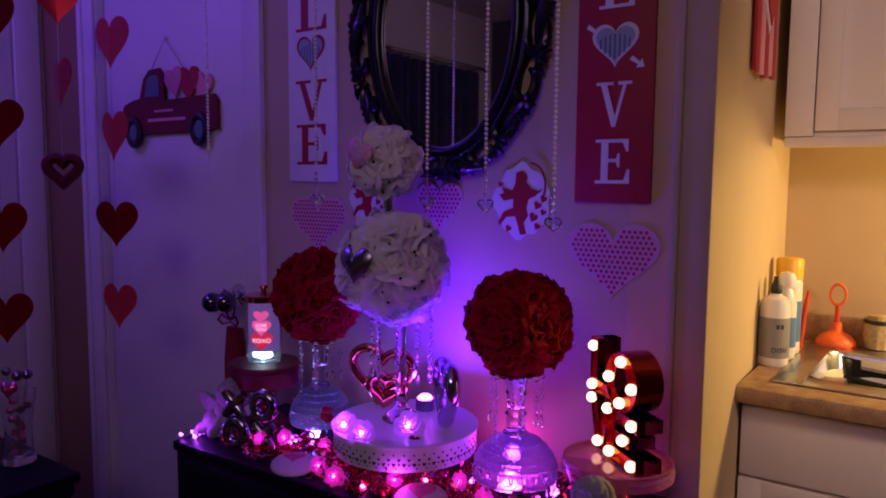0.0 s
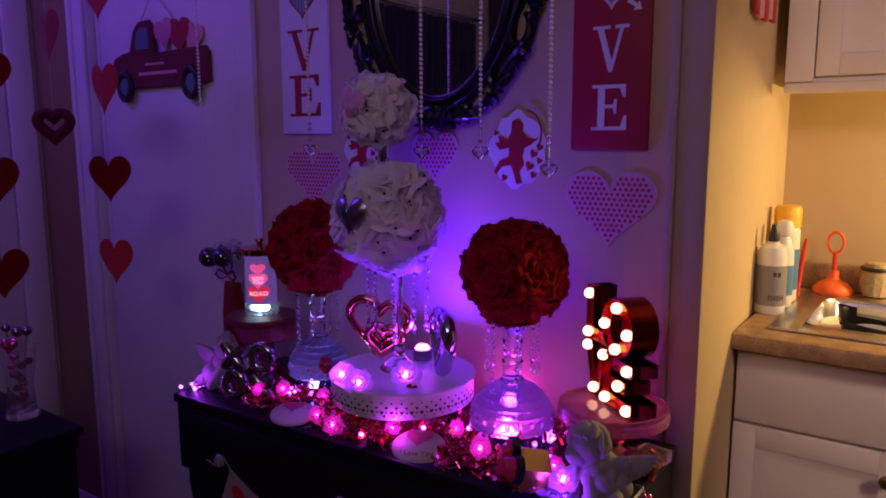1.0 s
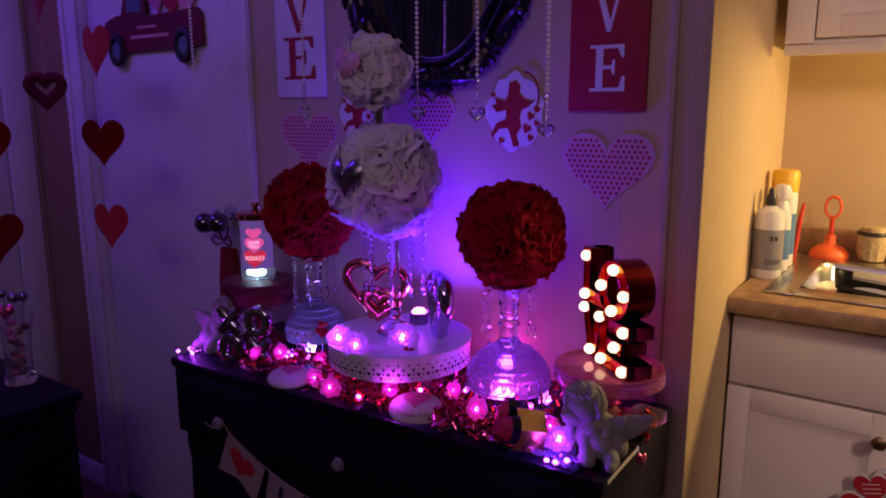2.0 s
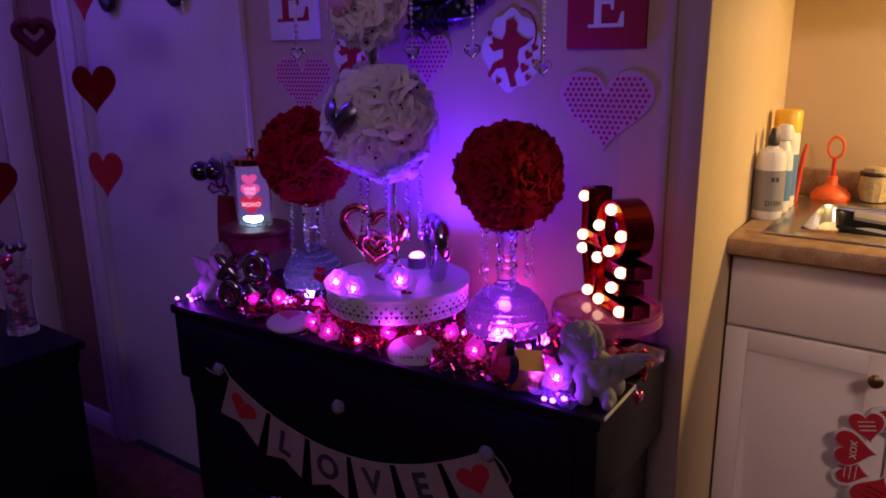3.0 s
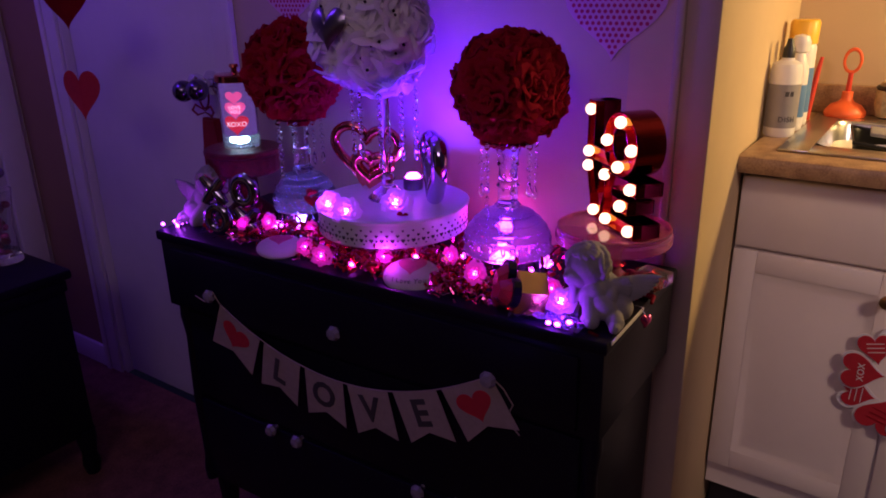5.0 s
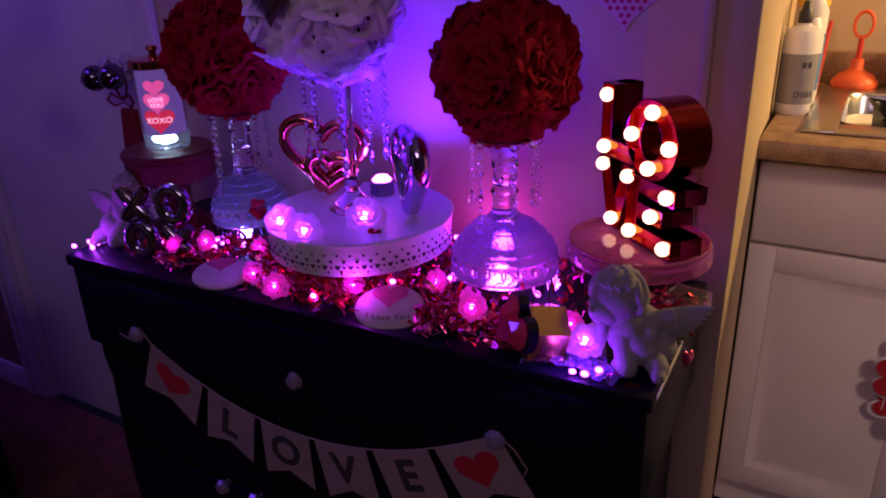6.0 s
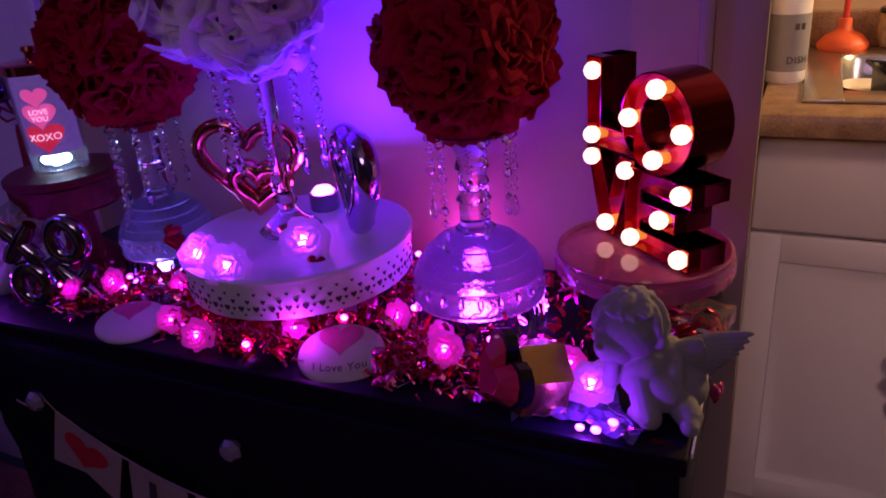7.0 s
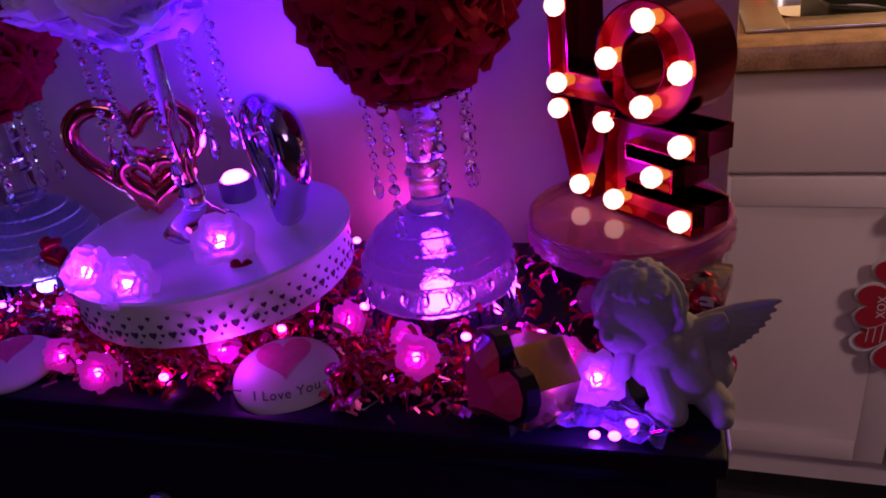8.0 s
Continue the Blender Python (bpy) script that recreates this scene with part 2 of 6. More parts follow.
def wall(name, x0, x1, y0, y1, z0, z1, material, label, category="wall"):
    return solid(name, box(x0, x1, y0, y1, z0, z1), material, label, category, kind="structure", smooth=False)


# ---- the room ----
CEIL, FLOOR, WY = 2.44, -0.064, 0.070
DX0, DX1, DTOP = -1.893, -1.193, 2.03
# the wall pieces are laid out on a plane at y = 0 and set back on the wall at true size
ON_WALL = Matrix.Translation((0.342, -1.307, 1.345)) @ Matrix.Scale(1.0535, 4) @ Matrix.Translation((-0.342, 1.307, -1.345))


def on_wall(t):
    t.matrix_basis = ON_WALL @ t.matrix_basis
    return t


WL, WR = 0.342 + (DX0 - 0.0178 - 0.342) * 1.0535, 0.342 + (DX1 + 0.0178 - 0.342) * 1.0535
wall("floor", -3.2, 2.4, -3.0, WY, FLOOR - 0.05, FLOOR, M_CARPET, "dark reddish brown carpet floor", "floor")
wall("floor_kitchen", -0.08, 2.4, WY, 1.15, FLOOR - 0.05, FLOOR - 0.002, M_KFLOOR, "dark kitchen floor before the base cabinets", "floor")
wall("ceiling", -3.2, 2.4, -3.0, 1.15, CEIL, CEIL + 0.05, M_CEIL, "plain painted ceiling of the dim room", "ceiling")
wall("wall_north", WR, -0.16, WY, WY + 0.12, FLOOR, CEIL, M_TAN, "tan painted wall behind the black dresser")
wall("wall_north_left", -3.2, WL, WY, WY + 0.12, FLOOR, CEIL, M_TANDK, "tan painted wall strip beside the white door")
wall("wall_north_lintel", WL, WR, WY, WY + 0.12, 2.088, CEIL, M_TAN, "tan painted wall over the white door")
bm = box(-0.16, -0.012, WY, 1.15, FLOOR, CEIL)
for v in bm.verts:
    if v.co.x > -0.1:
        v.co.x -= 0.050 * (v.co.y - WY)
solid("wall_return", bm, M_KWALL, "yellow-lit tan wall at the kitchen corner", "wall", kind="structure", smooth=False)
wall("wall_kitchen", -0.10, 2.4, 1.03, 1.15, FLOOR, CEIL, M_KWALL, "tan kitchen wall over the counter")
wall("wall_east", 2.4, 2.5, -3.0, 1.15, FLOOR, CEIL, M_DIMWALL, "plain wall closing the room, darkened to cut bounce light")
wall("wall_south", -3.2, 2.4, -3.1, -3.0, FLOOR, CEIL, M_DIMWALL, "plain wall behind the camera, darkened to cut bounce light")
# made-up wall out of view, keeps the cabinet lamp off the dresser
wall("light_shield_wall", 0.80, 0.90, -1.70, -0.20, FLOOR, CEIL, M_DIMWALL, "added unseen wall that shields the dresser from the cabinet fill")
wall("wall_west", -2.47, -2.37, -3.0, WY, FLOOR, CEIL, M_WHITE, "white painted wall panel next to the tan strip")

# corner trim where the wall turns into the kitchen
corner_trim = thing("corner_trim", "narrow painted trim on the wall corner beside the kitchen", "trim", (-0.012, WY, 0), kind="structure")
part("strip", box(-0.052, 0.004, -0.008, 0.0, FLOOR, CEIL, 0.002), M_TAN, corner_trim)
part("bead", box(-0.068, -0.052, -0.014, 0.0, FLOOR, CEIL, 0.003), M_TAN, corner_trim)


def door():
    d = on_wall(thing("door_1", "closed white painted flush door with a round chrome knob", "door", kind="structure"))
    part("slab", box(DX0 + 0.003, DX1 - 0.006, 0.026, 0.066, 0.008, DTOP, 0.002), M_WHITE, d)
    part("backing", box(DX0 - 0.018, DX1 + 0.018, 0.075, 0.11, 0, DTOP + 0.02), M_GREY, d)
    for s, x in ((-1, DX0), (1, DX1)):
        part("jamb", box(min(x, x + s * 0.0175), max(x, x + s * 0.0175), 0.0, 0.074, 0, DTOP), M_WHITE, d)
        a, b2 = sorted((x + s * 0.006, x + s * 0.082))
        bm = box(a, b2, -0.012, -0.001, 0, DTOP + 0.06, 0.003)
        a, b2 = sorted((x + s * 0.060, x + s * 0.084))
        box(a, b2, -0.020, -0.011, 0, DTOP + 0.062, 0.004, bm)
        part("casing", bm, M_WHITE, d)
    part("head_casing", box(DX0 - 0.005, DX1 + 0.005, -0.012, -0.001, DTOP + 0.002, DTOP + 0.06, 0.003), M_WHITE, d)
    k = lathe([(0, 0), (0.031, 0), (0.031, 0.005), (0.012, 0.009), (0.011, 0.028), (0.022, 0.034), (0.0285, 0.048), (0.026, 0.060), (0.015, 0.068), (0, 0.070)], 28)
    bmesh.ops.transform(k, matrix=pose(-1.256, 0.026, 1.038, 90, 0, 0), verts=k.verts)
    part("door_knob", k, M_CHROME, d, "round chrome door knob")
    return d


door()
bb = on_wall(thing("baseboard", "white painted baseboard along the tan wall", "baseboard", kind="structure"))
part("board", box(-2.22, DX0 - 0.086, -0.014, -0.0005, 0, 0.085, 0.004), M_WHITE, bb)
part("board", box(DX1 + 0.086, -0.064, -0.014, -0.0005, 0, 0.085, 0.004), M_WHITE, bb)
part("board", box(-0.010, 0.002, 0.02, 0.32, 0, 0.085, 0.004), M_WHITE, bb)

# second white door with its casing on the left wall
d2 = thing("door_2", "white painted door with wide casing beside the tan strip", "door", (-2.37, WY, FLOOR), kind="structure")
part("casing", box(0.0005, 0.020, -0.105, -0.020, 0, 2.1, 0.004), M_WHITE, d2)
part("slab", box(0.0005, 0.008, -0.90, -0.112, 0.01, 2.03, 0.002), M_WHITE, d2)
part("casing", box(0.0005, 0.020, -0.99, -0.905, 0, 2.1, 0.004), M_WHITE, d2)

# dark curtains on the left wall, which the mirror shows
cur = thing("curtain", "dark blue pleated curtain over the side window", "curtain", (-2.305, -2.10, 0), (0, 0, 90))
bm = bmesh.new()
cols = []
for i in range(161):
    x = -0.66 + 1.42 * i / 160
    y = 0.030 * math.sin(i * 0.62) + 0.012 * math.sin(i * 0.23 + 1)
    cols.append([bm.verts.new((x, y, z)) for z in (0.02, 1.0, 2.06)])
for a, b2 in zip(cols, cols[1:]):
    for k in range(2):
        bm.faces.new((a[k], b2[k], b2[k + 1], a[k + 1]))
bmesh.ops.solidify(bm, geom=bm.faces[:], thickness=0.003)
part("fabric", bm, M_CURTAIN, cur)
part("rod", tube([(-0.72, 0, 2.09), (0.82, 0, 2.09)], 0.012), M_CHROME, cur)
pal = thing("door_3", "pale door frame on the wall behind the camera", "door", (0, 0, FLOOR), kind="structure")
part("slab", box(-2.20, -1.45, -2.999, -2.96, 0, 2.05, 0.003), M_WHITE, pal)


# ---- black dresser ----
ZT = 0.775


def dresser():
    d = thing("dresser", "black painted wooden dresser with crystal knobs and a bunting banner", "dresser", (-0.537, -0.1695, 0), (0, 0, 1.6))
    L, R, F, B = -0.515, 0.512, -0.150, 0.195
    part("top", box(L, R, F, B, ZT - 0.022, ZT, 0.005), M_BLACK, d)
    bm = box(L + 0.006, R - 0.006, F + 0.006, B, 0.600, ZT - 0.0225, 0.004)
    box(L + 0.030, R - 0.028, F + 0.030, B - 0.002, 0.13, 0.601, 0.004, bm)
    part("body", bm, M_BLACK, d)
    # pale strip stands in for light caught by the bevelled end
    part("edge_glint", box(R + 0.0004, R + 0.0024, F + 0.012, F + 0.150, ZT - 0.007, ZT - 0.0005, 0.0006), M_WHITEPLASTIC, d, "pale strip painted as the glint on the top's end bevel")
    # bowed upper drawer and two lower ones
    for z0, z1, out in ((0.612, 0.742, 0.006), (0.375, 0.585, 0.030), (0.150, 0.360, 0.030)):
        part("drawer", box(L + 0.045, R - 0.042, F + out - 0.010, F + out + 0.004, z0, z1, 0.004), M_BLACK, d)
    for x in (L + 0.055, R - 0.055):
        for y in (F + 0.055, B - 0.03):
            part("leg", lathe([(0, 0.0), (0.014, 0.0), (0.019, 0.02), (0.013, 0.05), (0.022, 0.09), (0.026, 0.13), (0, 0.131)], 16, m=pose(x, y, FLOOR) @ Matrix.Diagonal((1, 1, 1.5, 1))), M_BLACK, d)
    for x in (L + 0.032, R - 0.026):
        part("post", lathe([(0, 0.13), (0.015, 0.13), (0.017, 0.16), (0.012, 0.20), (0.016, 0.36), (0.012, 0.52), (0.018, 0.57), (0.016, 0.6), (0, 0.6)], 14, m=pose(x, F + 0.030, 0)), M_BLACK, d)
    # faceted crystal knobs
    for x, z, f in ((-0.345, 0.662, -0.150), (-0.004, 0.665, -0.150), (0.322, 0.667, -0.150), (-0.231, 0.362, -0.126), (-0.156, 0.360, -0.126), (0.156, 0.362, -0.126), (0.231, 0.364, -0.126)):
        k = lathe([(0, 0), (0.006, 0), (0.005, 0.007), (0.011, 0.010), (0.0155, 0.018), (0.011, 0.026), (0, 0.028)], 8)
        bmesh.ops.transform(k, matrix=pose(x, f + 0.004, z, 90, 22, 0), verts=k.verts)
        part("knob", k, M_KNOB, d, "faceted clear crystal knob", smooth=False)
    return d


dresser()


# ---- kitchen ----
KITCHEN = ("base_cabinet", "worktop", "kitchen_sink", "roasting_pan", "dinner_plate", "chopping_board", "dish_soap_bottle", "spray_can", "spray_bottle", "scrub_brush", "sink_plunger", "pot_scrubber", "heart_wreath", "heart_plaque")
def panel_door(x0, x1, z0, z1, y, parent, name="cabinet_door"):
    """A raised-panel front, its face towards -y."""
    bm = box(x0, x1, y, y + 0.018, z0, z1, 0.004)
    s = 0.050
    if z1 - z0 > 0.3:
        b = bmesh.new()
        rings = []
        for inset, dy in ((s, -0.0005), (s + 0.012, 0.004), (s + 0.024, 0.004), (s + 0.050, -0.001)):
            rings.append([b.verts.new((x, y + dy, z)) for x, z in ((x0 + inset, z0 + inset), (x1 - inset, z0 + inset), (x1 - inset, z1 - inset), (x0 + inset, z1 - inset))])
        for p, q in zip(rings, rings[1:]):
            for i in range(4):
                b.faces.new((p[i], p[(i + 1) % 4], q[(i + 1) % 4], q[i]))
        b.faces.new(rings[-1])
        bm2 = bmesh.new()
        # frame rails, stiles and the raised field
        for a in ((x0, x0 + s, z0, z1), (x1 - s, x1, z0, z1), (x0 + s, x1 - s, z0, z0 + s), (x0 + s, x1 - s, z1 - s, z1)):
            box(a[0], a[1], y, y + 0.018, a[2], a[3], 0.0015, bm2)
        bm.free()
        bm = join(bm2, b)
        box(x0 + s, x1 - s, y + 0.010, y + 0.018, z0 + s, z1 - s, 0, bm)
    return part(name, bm, M_CAB, parent)


def cabinet_knob(x, y, z, parent):
    k = lathe([(0, 0), (0.006, 0), (0.005, 0.012), (0.014, 0.018), (0.015, 0.024), (0.008, 0.029), (0, 0.030)], 18)
    bmesh.ops.transform(k, matrix=pose(x, y, z, 90, 0, 0), verts=k.verts)
    part("knob", k, M_BRASS, parent, "small aged brass knob")


M_BRASS = mat("aged_brass", (0.30, 0.22, 0.12), 0.35, 1.0, vary=0.2)
FY = 0.430
for n, (x0, x1) in enumerate(((0.0, 0.70), (0.702, 1.40), (1.402, 2.10))):
    c = thing("base_cabinet", "cream painted base cabinet with raised-panel doors and a drawer front", "cabinet", group="base cabinets")
    bm = box(x0 + 0.001, x1, FY + 0.019, 1.02, 0.052, 0.874)
    part("body", bm, M_CAB, c)
    part("toe_kick", box(x0 + 0.001, x1, FY + 0.08, 1.0, FLOOR, 0.0515), M_KFLOOR, c)
    part("drawer_front", box(x0 + 0.004, x1 - 0.004, FY, FY + 0.018, 0.700, 0.862, 0.005), M_CAB, c)
    mid = (x0 + x1) / 2
    panel_door(x0 + 0.004, mid - 0.003, 0.122, 0.692, FY, c)
    panel_door(mid + 0.003, x1 - 0.004, 0.122, 0.692, FY, c)
    cabinet_knob(mid - 0.035, FY, 0.640, c)
    cabinet_knob(mid + 0.035, FY, 0.640, c)

# worktop with a sink cut into it
SX0, SX1, SY0, SY1 = 0.072, 0.84, 0.470, 0.955
bm = bmesh.new()
prof = [(0.385, 0.877), (0.382, 0.886), (0.382, 0.904), (0.386, 0.911), (0.394, 0.914), (0.462, 0.914), (0.462, 0.876)]
rows = [[bm.verts.new((x, y, z)) for y, z in prof] for x in (0.001, 2.10)]
for i in range(len(prof)):
    j = (i + 1) % len(prof)
    bm.faces.new((rows[0][i], rows[0][j], rows[1][j], rows[1][i]))
bm.faces.new(rows[0]), bm.faces.new(rows[1])
box(0.001, 2.10, SY1 + 0.005, 1.0, 0.876, 0.914, 0, bm)
box(0.001, SX0 + 0.01, 0.462, SY1 + 0.005, 0.876, 0.914, 0, bm)
box(SX1 - 0.01, 2.10, 0.462, SY1 + 0.005, 0.876, 0.914, 0, bm)
ct = thing("worktop", "brown speckled laminate worktop with a rounded front edge", "worktop")
part("slab", bm, M_COUNTER, ct)
part("backsplash", box(0.001, 2.10, 1.001, 1.029, 0.914, 0.990, 0.005), M_COUNTER, ct)


def basin(x0, x1, y0, y1, top, depth, r=0.05, n=6):
    """An open bowl with rounded corners."""
    b = bmesh.new()
    rows = []
    for z, k in ((top, 0.0), (top - 0.008, 0.006), (top - depth * 0.8, 0.014), (top - depth, 0.045)):
        row = []
        for cx, cy, a0 in ((x1 - r, y1 - r, 0), (x0 + r, y1 - r, 90), (x0 + r, y0 + r, 180), (x1 - r, y0 + r, 270)):
            for i in range(n + 1):
                a = radians(a0 + 90 * i / n)
                row.append(b.verts.new((cx + (r - k) * math.cos(a), cy + (r - k) * math.sin(a), z)))
        rows.append(row)
    for p, q in zip(rows, rows[1:]):
        for i in range(len(p)):
            b.faces.new((p[i], p[(i + 1) % len(p)], q[(i + 1) % len(p)], q[i]))
    b.faces.new(rows[-1])
    return b


sk = thing("kitchen_sink", "stainless steel kitchen sink set into the brown worktop", "sink")
bx0, bx1, by0, by1 = 0.116, 0.446, 0.528, 0.872
b = basin(bx0, bx1, by0, by1, 0.9195, 0.16)
part("bowl", b, M_STEEL, sk)
b = basin(0.480, 0.806, 0.528, 0.872, 0.9195, 0.16)
part("bowl", b, M_STEEL, sk)
bm = bmesh.new()
for a in ((SX0 - 0.012, bx0 + 0.004, SY0 - 0.012, SY1 + 0.012), (0.442, 0.484, SY0 - 0.012, SY1 + 0.012), (0.802, SX1 + 0.012, SY0 - 0.012, SY1 + 0.012)):
    box(*a, 0.9145, 0.9200, 0.002, bm)
for a in ((bx0 + 0.004, 0.442), (0.484, 0.802)):
    box(a[0], a[1], SY0 - 0.012, by0 + 0.004, 0.9145, 0.9200, 0.002, bm)
    box(a[0], a[1], by1 - 0.004, SY1 + 0.012, 0.9145, 0.9200, 0.002, bm)
part("rim", bm, M_STEEL, sk)

M_PAN = mat("black_nonstick", (0.012, 0.012, 0.014), 0.4, vary=0.3)
M_GREYPLASTIC = mat("grey_label", (0.26, 0.25, 0.26), 0.5, vary=0.1, scale=40)
M_DARKPLASTIC = mat("black_plastic", (0.02, 0.02, 0.022), 0.4, vary=0.2)
M_YELLOW = mat("yellow_plastic", (0.85, 0.50, 0.02), 0.4, vary=0.06)
M_ORANGE = mat("orange_rubber", (0.80, 0.13, 0.02), 0.45, vary=0.08)
M_BLUELBL = mat("blue_label", (0.10, 0.22, 0.45), 0.45, vary=0.1)
M_REDPLASTIC = mat("red_plastic", (0.60, 0.05, 0.02), 0.4, vary=0.1)
M_WICKER = mat("woven_scrubber", (0.50, 0.38, 0.20), 0.8, vary=0.5, scale=150, bump=0.6, bscale=200)
M_BAR = mat("dark_print", (0.05, 0.045, 0.05), 0.6, vary=0.1)

pan = thing("roasting_pan", "black roasting pan soaking in the steel sink", "pan", (0.285, 0.680, 0.880), (0, 8, 8))
b = basin(-0.115, 0.115, -0.10, 0.10, 0.03, 0.06, 0.03)
bmesh.ops.solidify(b, geom=b.faces[:], thickness=0.003)
part("tray", b, M_PAN, pan)
part("rim", tube([(-0.115, -0.10, 0.03), (0.115, -0.10, 0.03), (0.115, 0.10, 0.03), (-0.115, 0.10, 0.03)], 0.004, closed=True), M_PAN, pan)
pl = thing("dinner_plate", "white dinner plate lying in the steel sink", "plate", (0.255, 0.632, 0.862), (18, 4, 0))
part("plate", lathe([(0, 0), (0.05, 0.0), (0.062, 0.006), (0.078, 0.012), (0.079, 0.015), (0.062, 0.010), (0.048, 0.004), (0, 0.004)], 36), M_WHITEPLASTIC, pl)
cb = thing("chopping_board", "pale plastic chopping board lying across the pan", "board", (0.315, 0.725, 0.912), (4, 6, 6))
part("board", box(-0.11, 0.11, -0.035, 0.03, 0.0, 0.009, 0.003), M_GREYPLASTIC, cb)

# bottles by the wall
bt = thing("dish_soap_bottle", "white and grey dish soap bottle with a black cap", "bottle", (0.026, 0.635, 0.914), (0, 0, 20))
bt.scale = (1.0, 1.0, 1.09)
part("body", lathe([(0, 0), (0.031, 0), (0.034, 0.004), (0.034, 0.135), (0.030, 0.150), (0.014, 0.158), (0.014, 0.162), (0, 0.162)], 28), M_WHITEPLASTIC, bt)
part("label", lathe([(0.0346, 0.020), (0.0348, 0.022), (0.0348, 0.108), (0.0346, 0.110)], 28), M_GREYPLASTIC, bt, "grey printed paper label")
part("cap", lathe([(0, 0.162), (0.013, 0.162), (0.013, 0.180), (0.009, 0.186), (0.006, 0.200), (0, 0.201)], 20), M_DARKPLASTIC, bt)


def wrap(bm, r):
    """Bends flat lettering round an upright cylinder that faces -y."""
    for v in bm.verts:
        a = v.co.x / r
        d = r - v.co.y
        v.co.x, v.co.y = d * math.sin(a), -d * math.cos(a)
    return bm


b = lettering("DISH", 0.016, 0.0003, 1.15)
bmesh.ops.translate(b, vec=(0.008, 0, 0.038), verts=b.verts)
part("print", wrap(b, 0.0354), M_BAR, bt, "dark printed word")
b = box(-0.002, 0.016, -0.0002, 0.0002, 0.086, 0.096)
part("print", wrap(b, 0.0356), M_BAR, bt)
cn = thing("spray_can", "tall white spray can with a yellow cap and blue label", "can", (0.024, 0.805, 0.914))
cn.scale = (1.08, 1.08, 1.06)
part("body", lathe([(0, 0), (0.029, 0), (0.030, 0.004), (0.030, 0.175), (0.027, 0.183), (0, 0.183)], 26), M_WHITEPLASTIC, cn)
part("label", lathe([(0.0304, 0.03), (0.0306, 0.031), (0.0306, 0.13), (0.0304, 0.131)], 26), M_BLUELBL, cn)
part("cap", lathe([(0.0275, 0.183), (0.030, 0.184), (0.031, 0.230), (0.027, 0.236), (0, 0.237)], 26), M_YELLOW, cn)
b2 = thing("spray_bottle", "white cleaning bottle with a rounded cap and blue print", "bottle", (0.034, 0.722, 0.914))
b2.scale = (1.0, 1.0, 1.07)
part("body", lathe([(0, 0), (0.024, 0), (0.026, 0.006), (0.025, 0.13), (0.016, 0.16), (0.012, 0.168), (0, 0.168)], 22), M_WHITEPLASTIC, b2)
part("cap", lathe([(0.012, 0.168), (0.020, 0.172), (0.022, 0.190), (0.016, 0.204), (0, 0.208)], 22), M_WHITEPLASTIC, b2)
part("label", lathe([(0.0262, 0.03), (0.0264, 0.031), (0.0258, 0.10), (0.0256, 0.101)], 22), M_BLUELBL, b2)
rb = thing("scrub_brush", "red and green handled scrub brush leaning on the wall", "brush", (0.046, 0.872, 0.914), (-4, 2, 0))
rb.scale = (1.1, 1.1, 1.05)
part("handle", tube([(0, 0, 0), (0.001, 0, 0.04), (0.002, 0.004, 0.08), (0.004, 0.006, 0.12), (0.007, 0.006, 0.150)], 0.006, 10, taper=[1, 1.1, 1.1, 0.9, 0.6]), M_REDPLASTIC, rb)
pg = thing("sink_plunger", "small orange rubber sink plunger with a ring handle", "plunger", (0.123, 0.945, 0.920))
pg.scale = (1.06, 1.06, 1.28)
part("cup", lathe([(0.045, 0), (0.047, 0.004), (0.046, 0.010), (0.034, 0.022), (0.018, 0.028), (0.013, 0.034), (0.012, 0.048), (0, 0.049)], 28), M_ORANGE, pg)
part("shaft", lathe([(0.006, 0.048), (0.0055, 0.085), (0, 0.086)], 12), M_REDPLASTIC, pg)
part("handle", tube([(0.018 * math.cos(a), 0, 0.108 + 0.022 * math.sin(a)) for a in [k * math.pi / 12 for k in range(24)]], 0.0036, 8, closed=True), M_ORANGE, pg)
sc = thing("pot_scrubber", "round woven tan pot scrubber by the sink", "scrubber", (0.222, 0.955, 0.920))
sc.scale = (1.3, 1.3, 1.45)
part("pad", lathe([(0, 0), (0.022, 0.002), (0.028, 0.020), (0.027, 0.045), (0.020, 0.062), (0, 0.066)], 24, ripple=12, depth=0.03), M_WICKER, sc)
part("band", tube([(0.026 * math.cos(a), 0.026 * math.sin(a), 0.052) for a in [k * math.pi / 10 for k in range(20)]], 0.004, 6, closed=True), M_DARKPLASTIC, sc)

# upper cabinet
uc = thing("wall_cabinet", "cream painted upper cabinet with raised-panel doors", "cabinet")
part("body", box(-0.015, 0.78, 0.719, 1.029, 1.470, 2.30), M_CAB, uc)
part("light_rail", box(-0.015, 0.78, 0.700, 0.722, 1.445, 1.470, 0.004), M_CAB, uc)
panel_door(0.052, 0.414, 1.484, 2.28, 0.700, uc)
panel_door(0.420, 0.776, 1.484, 2.28, 0.700, uc)
part("stile", box(-0.015, 0.048, 0.702, 0.718, 1.472, 2.30, 0.001), M_CAB, uc)

